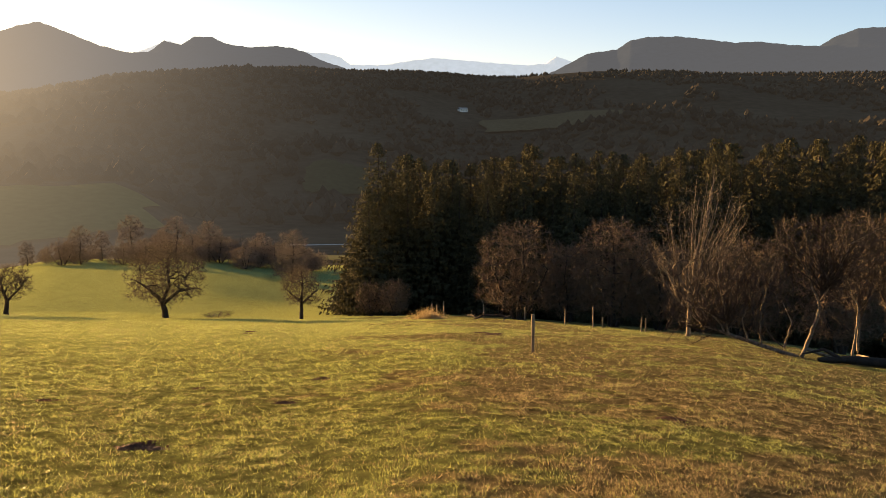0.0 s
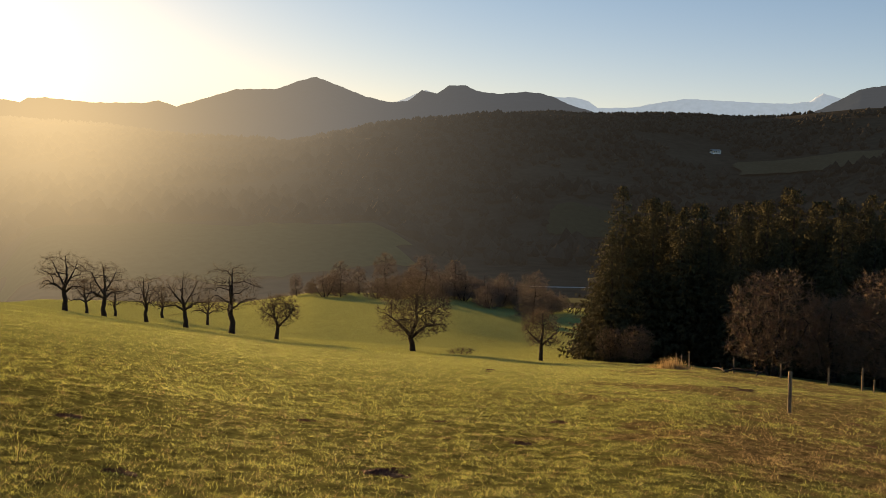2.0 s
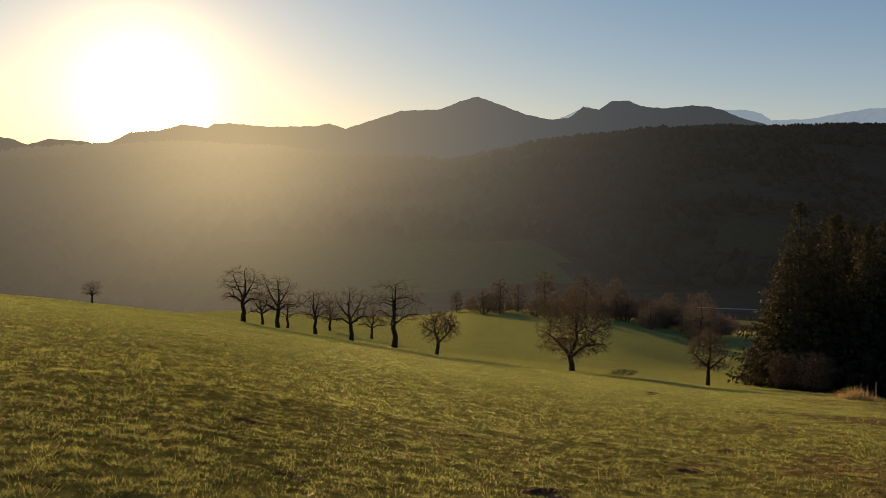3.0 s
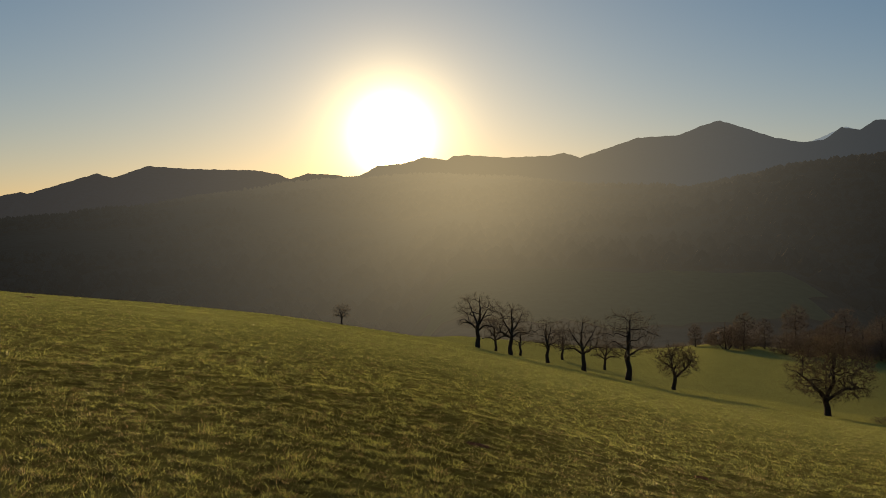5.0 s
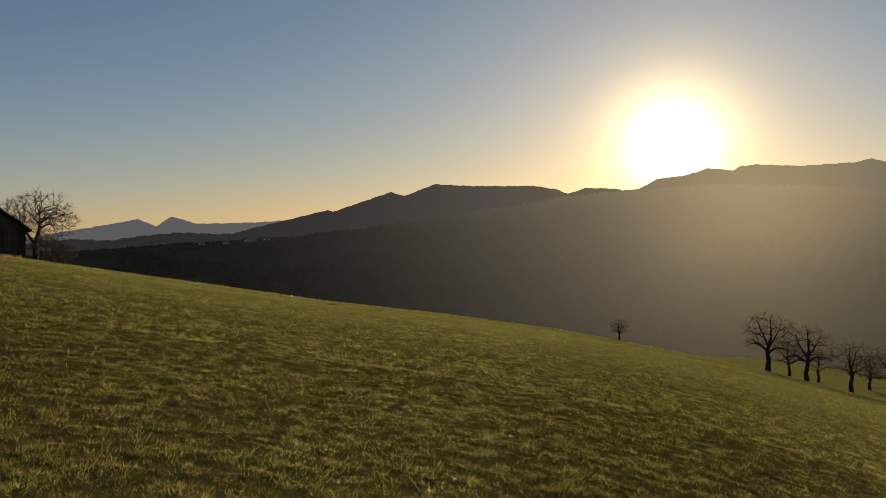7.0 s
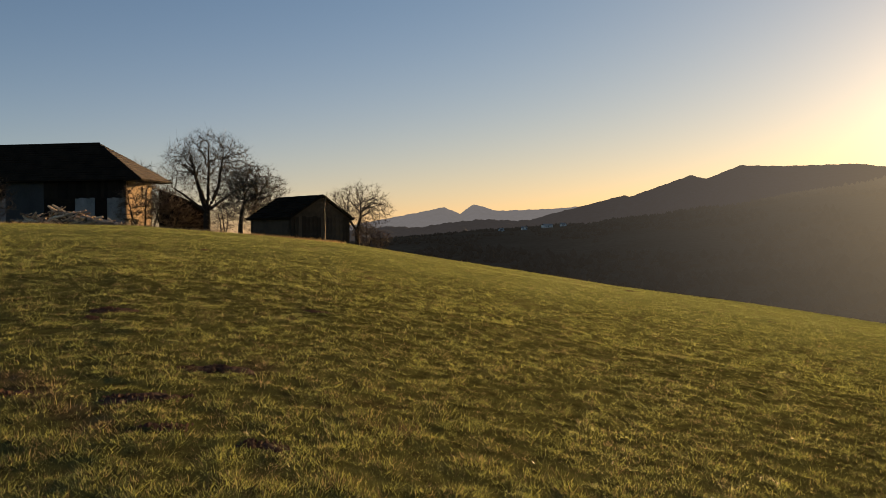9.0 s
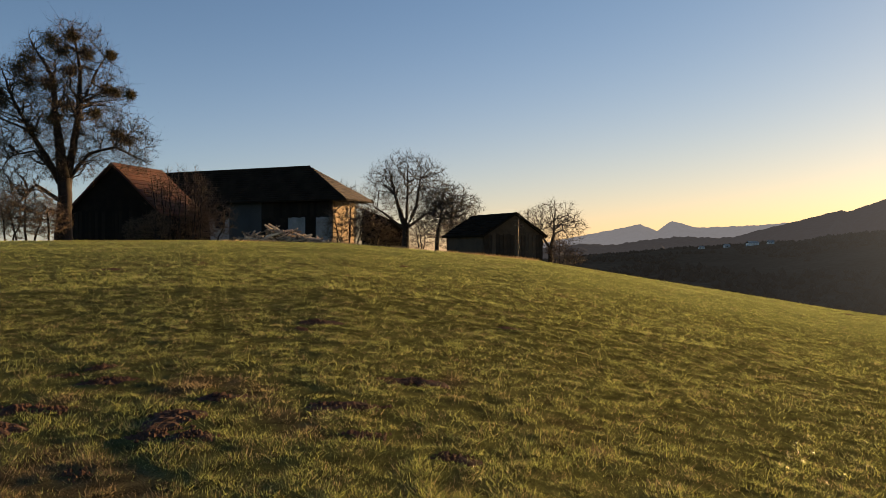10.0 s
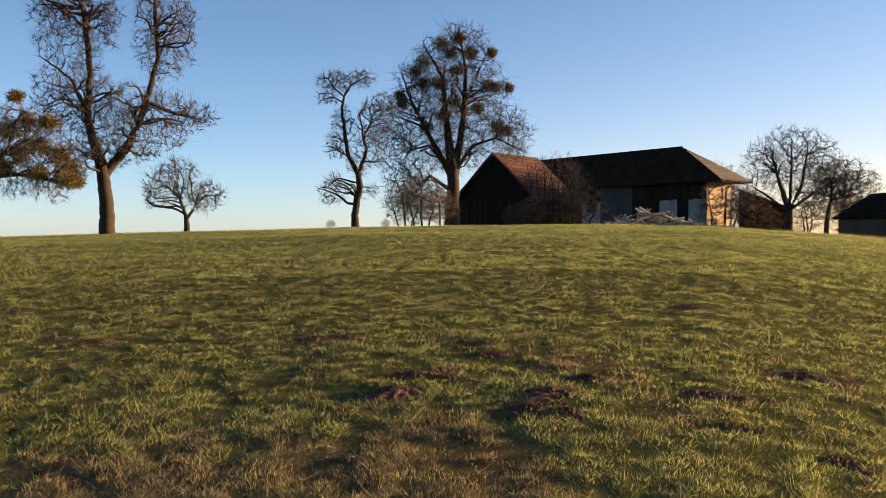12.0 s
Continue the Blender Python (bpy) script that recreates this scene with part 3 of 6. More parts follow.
def side_limbs(seed, trunks, blobs, n):
    """Crooked secondary limbs from the stems out to the rim of the crown."""
    r = np.random.RandomState(seed + 900)
    base = []
    for tr in trunks:
        q = np.array(tr, float)
        u = np.linspace(0, len(q) - 1, 4 * len(q))
        base.append(np.stack([np.interp(u, np.arange(len(q)), q[:, k]) for k in range(4)], -1))
    base = np.vstack(base)
    base = base[base[:, 3] > 0.045]
    vol = np.array([b[3] * b[4] * b[5] for b in blobs]) ** 0.7
    out = []
    for _ in range(n):
        b = blobs[r.choice(len(blobs), p=vol / vol.sum())]
        w = r.normal(0, 1, 3)
        w[2] = abs(w[2]) * 0.8 - 0.2
        w /= np.linalg.norm(w)
        goal = np.array(b[:3]) + w * np.array(b[3:6]) * r.uniform(0.7, 0.95)
        d = np.linalg.norm(base[:, :3] - goal, axis=1) + 2.5 * np.maximum(base[:, 2] - goal[2] + 0.3, 0) + r.uniform(0, 1.2, len(base))
        st = base[d.argmin()]
        run = np.linalg.norm(goal - st[:3])
        if run < 0.7:
            continue
        f = np.linspace(0, 1, 8)[:, None]
        bump = r.normal(0, 0.16, 3) * run
        bump[2] += 0.08 * run
        p = st[:3] + (goal - st[:3]) * f + bump * np.sin(f * math.pi)
        p[1:] += r.normal(0, 0.035, (7, 3)) * run
        r0 = min(0.65 * st[3], 0.04 + 0.022 * run)
        out.append(np.concatenate([p, (r0 + (0.018 - r0) * f)], 1).tolist())
    return out


def tree_meshes(seed, trunks, blobs, points=700, tip=0.014, twig=0.5, per_node=4, step=0.32, bark=None, fine=None, kill=0.6, droop=0.0, up=0.25, limbs=0, curl=0.0):
    """Trunk mesh and crown mesh of a leafless tree, and the crown's outer points."""
    bark, fine = bark or M_BARK, fine or M_TWIG
    trunks = trunks + side_limbs(seed, trunks, blobs, limbs)
    pos, par, given = colony(seed, trunks, blobs, points, step, kill=kill)
    r = np.random.RandomState(seed + 500)
    n = len(pos)
    kids = [[] for _ in range(n)]
    for i in range(n):
        if par[i] >= 0:
            kids[par[i]].append(i)
    rad = np.zeros(n)
    for i in range(n - 1, -1, -1):
        s = sum(rad[c] ** 2.15 for c in kids[i]) ** (1 / 2.15) if kids[i] else tip
        rad[i] = max(s, tip, 0.0)
    big = rad.max()
    rad = np.where(given > 0, np.maximum(given, np.minimum(rad, given * 1.15)), np.minimum(rad, 0.1))
    wg, tg = Geo(), Geo()
    done = np.zeros(n, bool)
    order = [i for i in range(n) if par[i] < 0]
    stack = [(i, -1) for i in order]
    while stack:
        i, frm = stack.pop()
        chain = [frm, i] if frm >= 0 else [i]
        while kids[i]:
            ks = sorted(kids[i], key=lambda c: -rad[c])
            for c in ks[1:]:
                stack.append((c, i))
            i = ks[0]
            chain.append(i)
        if len(chain) < 2:
            continue
        p, q = pos[chain], rad[chain].copy()
        if frm >= 0:
            q[0] = min(q[0], q[1] * 1.25)
        q[-1] *= 0.6
        m = q[min(1, len(q) - 1)]
        g = wg if m > 0.04 else tg
        g.tube(p, q, 8 if m > 0.12 else 5 if m > 0.04 else 3)
    # twigs
    thin = np.where((rad < 0.05) & (np.array(par) >= 0))[0]
    src = np.repeat(thin, per_node)
    w = pos[src] - pos[np.array(par)[src]]
    w /= np.linalg.norm(w, axis=1)[:, None] + 1e-9
    w = w + r.normal(0, 0.75, w.shape)
    w[:, 2] += up - droop
    w /= np.linalg.norm(w, axis=1)[:, None] + 1e-9
    ln = twig * r.uniform(0.4, 1.3, (len(src), 1))
    a, b = pos[src], pos[src] + w * ln
    b[:, 2] -= droop * ln[:, 0] * 0.5
    u = np.cross(w, r.normal(0, 1, w.shape))
    u /= np.linalg.norm(u, axis=1)[:, None] + 1e-9
    k = tip * 0.8
    n = len(src)
    if curl:
        # twigs bend once on their way, most of them upwards
        side = r.normal(0, 1, w.shape) * curl
        side[:, 2] += 0.5 * curl
        m = a + w * ln * 0.5
        b = m + (w + side) * ln * 0.5
        b[:, 2] -= droop * ln[:, 0] * 0.5
        v = np.stack([a + u * k, a - u * k, m - u * k * 0.7, m + u * k * 0.7, b], 1).reshape(-1, 3)
        i = np.arange(n)[:, None] * 5
        tg.add(v, i + [0, 1, 2, 3])
        tg.f.append(i + [3, 2, 4] + tg.n - 5 * n)
    else:
        tg.add(np.stack([a + u * k, a - u * k, b], 1).reshape(-1, 3), np.arange(n * 3).reshape(-1, 3))
    return wg.mesh("trunk", bark, True), tg.mesh("crown", fine), pos[rad < 0.03]


def plant(name, meshes, az, d, label, group="", scale=1.0, turn=None, lift=-0.08):
    """Stands a tree at a place; its x axis lies across the line of sight unless turned."""
    top = tagged(new(name), label, "tree", group)
    top.location = spot(az, d, lift)
    top.rotation_euler = (0, 0, radians(-az) if turn is None else turn)
    top.scale = (scale, scale, scale)
    part("trunk", meshes[0], None, top)
    part("crown", meshes[1], None, top)
    return top


def mistletoe(parent, x, y, z, size, seed, mat=None):
    """One round clump of mistletoe."""
    r = np.random.RandomState(seed)
    m = int(900 * size + 250)
    w = r.normal(0, 1, (m, 3))
    w /= np.linalg.norm(w, axis=1)[:, None]
    q = np.array([x, y, z]) + w * size * r.uniform(0.15, 1.0, (m, 1)) * [1.1, 1.1, 0.9]
    d = w + r.normal(0, 0.6, (m, 3))
    u = np.cross(d, r.normal(0, 1, (m, 3)))
    u /= np.linalg.norm(u, axis=1)[:, None]
    g = Geo()
    g.add(np.stack([q - u * 0.03, q + d * 0.14, q + u * 0.03], 1).reshape(-1, 3), np.arange(m * 3).reshape(-1, 3))
    me = g.mesh("mistletoe", mat or M_MISTLE)
    ob = part("mistletoe", me, None, parent, "olive ball of mistletoe")
    ob["kind"] = "stuff"
    return ob


def trunk_line(*pts):
    """Points (x, z, radius) across the view as a trunk line; y wanders a little."""
    return [(x, 0.25 * math.sin(2.1 * i + x) * min(1, i / 3), z, q) for i, (x, z, q) in enumerate(pts)]


# trees on the brow beside the farm
z_tree = tree_meshes(81, [trunk_line((0, 0, 0.42), (-0.05, 1.6, 0.36), (-0.2, 3.3, 0.32), (-0.95, 6, 0.2), (-0.85, 8.9, 0.15), (-1.1, 11.6, 0.12), (-1.6, 13.3, 0.08), (-1.7, 15.5, 0.04)),
                          trunk_line((-0.2, 3.2, 0.26), (1.1, 5.05, 0.21), (1.9, 7, 0.17), (2.55, 9.7, 0.12), (2.4, 12.1, 0.1), (2.6, 15, 0.04)),
                          trunk_line((2.1, 7.2, 0.12), (3.5, 6.7, 0.09), (5.3, 6.4, 0.02)), trunk_line((-0.9, 6.3, 0.12), (-1.7, 8.2, 0.09), (-3.2, 9.3, 0.02))],
                     [(-1.6, 0, 11.9, 2.4, 2.4, 3.2), (2.9, 0, 11.4, 1.7, 2.0, 3.4), (1.2, 0, 6.2, 3.4, 2.6, 2.2), (4.2, 0, 6.6, 1.6, 1.4, 1.0), (-1.6, 0, 7.2, 2.2, 2.2, 2.2), (-0.2, 0, 4.4, 2.2, 2, 1.0)], 5200, tip=0.0115, per_node=8, limbs=120, twig=0.42, kill=0.33, step=0.25, curl=0.9)
plant("pear_tree", z_tree, -145.7, 47, "tall leafless pear tree with a forked trunk")
s_tree = tree_meshes(82, [trunk_line((0, 0, 0.2), (0, 0.8, 0.16), (-0.2, 1.5, 0.1), (-0.5, 2.4, 0.05)), trunk_line((0, 0.9, 0.12), (0.5, 1.6, 0.08), (0.7, 2.4, 0.04))],
                     [(-1.3, 0, 2.9, 1.5, 1.5, 1.1), (0.9, 0, 2.4, 1.6, 1.5, 1.2), (-0.6, 0, 4.0, 1.4, 1.2, 0.8), (-1.9, 0, 2.0, 0.9, 0.9, 0.6)], 1300, tip=0.0115, per_node=8, limbs=24, curl=0.9, twig=0.46, kill=0.32, step=0.25)
plant("fruit_tree", s_tree, -140.8, 55, "small leafless fruit tree on the brow of the meadow")
x_tree = tree_meshes(83, [trunk_line((0, 0, 0.304), (-0.05, 0.9, 0.251), (0.3, 3.1, 0.228), (0.2, 3.9, 0.198), (-0.5, 5.2, 0.152), (-0.7, 6.5, 0.129), (-0.95, 8.3, 0.106), (-0.8, 9.4, 0.084), (-0.3, 10.1, 0.061), (0.8, 10.8, 0.023)),
                          trunk_line((-0.8, 9.3, 0.068), (-1.5, 9.9, 0.053), (-1.9, 10.6, 0.038), (-2.6, 10.5, 0.020)), trunk_line((-0.9, 8.9, 0.061), (-1.6, 9.3, 0.046), (-2.4, 9.0, 0.020)),
                          trunk_line((0.2, 3.8, 0.152), (0.8, 5.6, 0.114), (0.55, 6.5, 0.091), (1.0, 7.3, 0.076), (1.35, 8.3, 0.053), (2.2, 8.5, 0.023)), trunk_line((0.55, 6.4, 0.076), (0.3, 8.0, 0.053), (0.8, 9.0, 0.023)), trunk_line((0.6, 4.8, 0.068), (1.4, 4.7, 0.053), (2.1, 5.2, 0.023)),
                          trunk_line((-0.5, 5.1, 0.068), (-1.3, 5.6, 0.046), (-2.1, 5.4, 0.020)), trunk_line((0.3, 3.2, 0.076), (-1.2, 3.6, 0.053), (-2.0, 2.9, 0.023)), trunk_line((0.3, 3.0, 0.053), (1.2, 2.9, 0.020))],
                     [(-1.3, 0, 10.3, 1.5, 1.3, 0.8), (0.4, 0, 10.6, 1.1, 0.9, 0.6), (-1.9, 0, 9.2, 0.9, 0.8, 0.5), (-1.3, 0, 5.8, 0.9, 0.9, 1.0), (1.3, 0, 8.3, 1.1, 1.0, 0.9), (0.9, 0, 6.4, 1.2, 1.1, 1.3), (1.6, 0, 5.0, 0.7, 0.7, 0.7), (-1.4, 0, 2.9, 1.0, 0.9, 1.2), (1.0, 0, 2.7, 0.8, 0.7, 0.5), (-0.9, 0, 7.5, 0.9, 0.8, 1.2), (0.2, 0, 4.6, 1.0, 0.9, 0.9), (2.0, 0, 8.6, 1.0, 0.9, 1.1), (-1.9, 0, 2.4, 0.8, 0.8, 0.9), (1.7, 0, 7.0, 0.8, 0.8, 1.0)], 4200, tip=0.0115, per_node=8, limbs=70, curl=0.9, twig=0.42, kill=0.3, step=0.24)
plant("pear_tree", x_tree, -129.5, 58, "slim crooked leafless pear tree")
y_tree = tree_meshes(84, [trunk_line((0, 0, 0.66), (0, 1.8, 0.54), (0.1, 3.8, 0.46), (-0.6, 9.1, 0.24), (-0.8, 12, 0.15), (-2.2, 14.3, 0.04)),
                          trunk_line((0.1, 3.8, 0.32), (0.85, 9.0, 0.22), (1.0, 12.6, 0.13), (0.4, 15.9, 0.04)), trunk_line((1.0, 10.0, 0.14), (2.0, 12.4, 0.09), (3.0, 14.4, 0.03)), trunk_line((-0.1, 4.2, 0.28), (-1.3, 6.4, 0.2), (-3.3, 10.1, 0.11), (-4.0, 12.2, 0.04)),
                          trunk_line((-0.3, 4.6, 0.1), (-1.9, 6.6, 0.075), (-3.4, 6.2, 0.05), (-4.3, 4.6, 0.03), (-4.8, 2.9, 0.012)), trunk_line((0.2, 4.6, 0.13), (1.6, 6.6, 0.1), (3.4, 7.2, 0.07), (5.4, 6.2, 0.03)), trunk_line((-0.1, 3.0, 0.13), (-1.8, 4.2, 0.1), (-3.4, 2.4, 0.04))],
                     [(-0.2, 0, 10, 4.7, 3.8, 5.0), (0.6, 0, 14.6, 2.4, 2, 1.6), (3.8, 0, 7.6, 2.6, 2.4, 2.2), (-3.4, 0, 8.6, 2.2, 2.0, 3.2), (-3.6, 0, 4.2, 2.0, 2.0, 2.6), (4.9, 0, 6.2, 1.4, 1.5, 1.1), (-0.5, 0, 6.0, 3.6, 2.5, 1.6), (-4.6, 0, 7.2, 1.8, 2.0, 2.6), (-3.0, 0, 2.6, 2.2, 2.0, 1.6)], 7000, tip=0.0125, per_node=6, limbs=130, curl=0.7, twig=0.7, kill=0.36, step=0.3, droop=0.15)
lime = plant("lime_tree", y_tree, -122.7, 68, "large leafless tree full of mistletoe balls", "", 1.06)
CLUMPS = [(0.4, 15.0, 0.6), (1.4, 14.0, 0.6), (-0.9, 14.2, 0.65), (-2.4, 13.2, 0.7), (-2.3, 11.3, 0.75), (-3.0, 12.2, 0.5), (2.8, 11.5, 0.55), (4.3, 10.9, 0.42), (3.4, 11.2, 0.4), (-4.2, 10.6, 0.4), (-3.9, 9.7, 0.45), (0.2, 10.1, 0.6), (-1.0, 11.3, 0.6), (3.0, 13.8, 0.42), (3.6, 8.2, 0.6), (-0.7, 8.8, 0.55), (4.3, 7.8, 0.5), (-2.1, 8.0, 0.55), (1.9, 9.4, 0.5), (0.2, 12.7, 0.55), (-0.2, 13.6, 0.5)]
for i, (x, z, q) in enumerate(CLUMPS):
    mistletoe(lime, x, 1.2 * math.sin(i * 2.4), z, q, 700 + i)
a_tree = tree_meshes(85, [trunk_line((0, 0, 0.36), (0.1, 2, 0.3), (0.6, 3.6, 0.2), (1.6, 4.6, 0.1), (2.6, 5.2, 0.04)), trunk_line((0.1, 2.2, 0.2), (-1, 3.6, 0.14), (-1.6, 5.6, 0.05)), trunk_line((0.5, 3.2, 0.14), (2.2, 3.4, 0.1), (4.2, 3.0, 0.04))],
                     [(1.6, 0, 5.0, 3.3, 2.8, 1.9), (2.9, 0, 3.6, 2.6, 2.2, 1.7), (-1.2, 0, 4.6, 2.4, 2.4, 1.8)], 2600, tip=0.012, per_node=7, limbs=39, curl=0.8, twig=0.5, kill=0.34, step=0.27, droop=0.12)
apple = plant("apple_tree", a_tree, -153.4, 40, "spreading leafless tree hung with yellowish mistletoe", "", 0.86)
for i, (x, z, q) in enumerate(((2.0, 7.3, 0.32), (2.6, 6.2, 0.45), (3.4, 6.0, 0.4), (1.7, 5.6, 0.5), (3.0, 5.0, 0.55), (3.9, 4.4, 0.5), (4.5, 3.8, 0.5), (2.2, 4.5, 0.5), (4.2, 3.1, 0.45), (1.4, 3.7, 0.45), (4.9, 3.2, 0.35), (2.9, 3.4, 0.4))):
    mistletoe(apple, x, 1.0 * math.sin(i * 2.1), z, q * 1.15, 740 + i, M_GOLD)
w_tree = tree_meshes(86, [trunk_line((0, 0, 0.38), (0, 2.6, 0.32), (-0.8, 5, 0.18), (-1.6, 8, 0.05)), trunk_line((0, 2.5, 0.22), (1.1, 5, 0.15), (1.6, 8.4, 0.05)), trunk_line((0, 2.8, 0.16), (0.2, 6, 0.12), (0.2, 9.3, 0.04)), trunk_line((0, 2.4, 0.15), (-2.2, 4.2, 0.1), (-3.4, 5, 0.04)), trunk_line((0, 2.6, 0.15), (2.4, 4.4, 0.1), (3.8, 5.4, 0.04))],
                     [(0.3, 0, 6.9, 4.7, 4.2, 3.7)], 2600, tip=0.011, per_node=5, limbs=44, curl=0.5, twig=0.72, kill=0.40, step=0.32)
plant("walnut_tree", w_tree, -100.4, 88, "round-crowned leafless tree beside the farmhouse", "", 1.04)
f_tree = tree_meshes(87, [trunk_line((0, 0, 0.2), (0, 1.4, 0.16), (0.3, 3, 0.08), (0.2, 4.6, 0.03))], [(0.2, 0, 3.4, 2.3, 2.2, 2.2)], 1120, tip=0.0125, per_node=9, limbs=15, twig=0.60, kill=0.36, step=0.3)
plant("fruit_tree", f_tree, -98.2, 84, "small leafless tree between the farm buildings", "small trees by the farm", 1.3)
plant("fruit_tree", f_tree, -97.3, 86, "small leafless tree between the farm buildings", "small trees by the farm", 1.4, 1.0)
v_tree = tree_meshes(89, [trunk_line((0, 0, 0.22), (-0.1, 1.3, 0.18), (0.2, 2.6, 0.1), (0.2, 4.4, 0.03)), trunk_line((0, 1.3, 0.12), (-0.9, 2.6, 0.08), (-1.4, 3.6, 0.03))], [(0, 0, 3.3, 2.9, 2.6, 2.1)], 1440, tip=0.011, per_node=6, limbs=20, twig=0.60, kill=0.34, step=0.28)
plant("fruit_tree", v_tree, -90.2, 82, "leafless round tree behind the small barn", "small trees by the farm", 1.22)
plant("fruit_tree", v_tree, -105.0, 118, "leafless tree behind the farmhouse roof", "small trees by the farm", 2.1, 2.0)

# fruit trees on the slope
fr_a = tree_meshes(61, [trunk_line((0, 0, 0.3), (-0.1, 1.1, 0.24), (-0.3, 1.7, 0.2), (-1.4, 2.9, 0.1), (-2.4, 3.6, 0.04)), trunk_line((-0.2, 1.4, 0.2), (0.4, 3, 0.12), (0.3, 5.4, 0.04)), trunk_line((-0.2, 1.3, 0.16), (1.1, 2.4, 0.12), (2.6, 2.6, 0.05))],
                   [(0.2, 0, 4.0, 3.5, 3.2, 2.9), (0, 0, 2.4, 3.4, 2.8, 0.8)], 2400, tip=0.013, per_node=9, limbs=22, twig=0.57, kill=0.36, step=0.3, fine=M_FRUIT)
fr_b = tree_meshes(62, [trunk_line((0, 0, 0.3), (0.05, 1.5, 0.25), (0.1, 2.8, 0.2), (0.3, 4.6, 0.12), (0.2, 6.6, 0.04)), trunk_line((0.1, 2.2, 0.16), (1.4, 3.4, 0.1), (2.4, 4.2, 0.04)), trunk_line((0.1, 2.4, 0.16), (-1.2, 3.6, 0.1), (-2.2, 4.6, 0.04))],
                   [(0, 0, 4.8, 2.7, 2.6, 2.5), (0.4, 0, 2.8, 2.6, 2.2, 0.7)], 1920, tip=0.013, per_node=9, limbs=22, twig=0.57, kill=0.36, step=0.3, fine=M_FRUIT)
fr_c = tree_meshes(63, [trunk_line((0, 0, 0.24), (0.15, 1.4, 0.18), (-0.2, 2.6, 0.1), (-0.4, 4, 0.04)), trunk_line((0.15, 1.4, 0.12), (1.2, 2.4, 0.08), (1.8, 3.4, 0.04))],
                   [(0.3, 0, 3.1, 2.3, 2.2, 1.8)], 1440, tip=0.013, per_node=9, limbs=22, twig=0.48, kill=0.34, step=0.28, fine=M_FRUIT)
fr_d = tree_meshes(66, [trunk_line((0, 0, 0.36), (0.05, 1.2, 0.27), (0.1, 2.5, 0.24), (0.4, 4.2, 0.13), (0.2, 6.6, 0.03)), trunk_line((0.1, 2.3, 0.16), (1.3, 3.1, 0.11), (2.7, 3.0, 0.06), (3.6, 2.6, 0.02)), trunk_line((0.1, 2.4, 0.16), (-1.3, 3.3, 0.11), (-2.7, 3.2, 0.06), (-3.4, 2.7, 0.02)), trunk_line((0.2, 2.8, 0.13), (-0.9, 4.6, 0.09), (-1.6, 6.0, 0.03)), trunk_line((0.3, 3.2, 0.13), (1.5, 4.8, 0.08), (2.1, 6.0, 0.03))],
                   [(0, 0, 5.0, 3.4, 3.3, 2.3), (0.2, 0, 3.3, 3.5, 3.2, 0.8)], 1500, tip=0.008, per_node=5, limbs=18, twig=0.6, kill=0.42, step=0.3, fine=M_FRUIT)
ORCHARD = [(-42.0, 94, fr_d, 0.88), (-39.7, 90, fr_d, 0.80), (-37.1, 87, fr_d, 0.68), (-34.6, 83, fr_d, 0.76), (-31.6, 81, fr_d, 0.96), (-28.6, 78, fr_c, 0.9), (-19.1, 75, fr_a, 1.0), (-10.05, 73, fr_b, 0.66),
           (-40.7, 112, fr_d, 0.64), (-39.0, 110, fr_d, 0.56), (-33.2, 106, fr_d, 0.60), (-36.1, 118, fr_d, 0.64), (-51.5, 99, fr_d, 0.36)]
for i, (az, d, kind, sc) in enumerate(ORCHARD):
    plant("fruit_tree", kind, az, d, "old leafless fruit tree on the meadow slope", "fruit trees on the slope", sc, None if i in (5, 6, 7) else i * 1.3)

# hedge trees along the bottom of the meadow
hedge_a = tree_meshes(64, [trunk_line((0, 0, 0.2), (0, 2, 0.15), (0.4, 5, 0.08), (0.2, 8.5, 0.03))], [(0, 0, 4.6, 3.2, 3.0, 4.4), (0, 0, 1.6, 3.2, 3.0, 1.5)], 900, tip=0.02, per_node=14, twig=0.85, kill=0.55, step=0.42, up=0.6, fine=M_HEDGE)
hedge_b = tree_meshes(65, [trunk_line((0, 0, 0.2), (0, 1, 0.15), (-0.4, 3, 0.08), (-0.2, 5.5, 0.03)), trunk_line((0.5, 0, 0.12), (1.5, 1.6, 0.08), (2.2, 3.4, 0.03)), trunk_line((-0.5, 0, 0.12), (-1.6, 1.6, 0.08), (-2.3, 3.2, 0.03))], [(0, 0, 2.5, 3.8, 3.2, 2.6), (0.5, 0, 1.2, 4.2, 3.0, 1.1)], 900, tip=0.02, per_node=14, twig=0.85, kill=0.55, step=0.42, up=0.6, fine=M_HEDGE)
r = np.random.RandomState(17)
for i in range(30):
    az = -27 + i * 0.64 + r.uniform(-0.5, 0.5)
    d = np.interp(az, [-30, -8], [200, 182]) + r.uniform(-6, 26)
    plant("hedge_tree", hedge_a if r.rand() < 0.35 else hedge_b, az, d, "leafless hedge tree at the bottom of the meadow", "hedge trees in the hollow", r.uniform(0.6, 1.1) * (1 + 0.25 * (az > -21)), r.uniform(0, 6))
for i in range(6):
    plant("hedge_tree", hedge_b if i % 2 else hedge_a, -6.6 + 0.5 * i, 104 + 6 * ((i * 5) % 6), "leafless hedge tree beside the spruce wood", "hedge trees in the hollow", 0.5 + 0.05 * (i % 5), i)
plant("hedge_tree", hedge_a, -10.6, 160, "tall leafless tree with a pale top in the hollow", "hedge trees in the hollow", 1.15, 1.0)

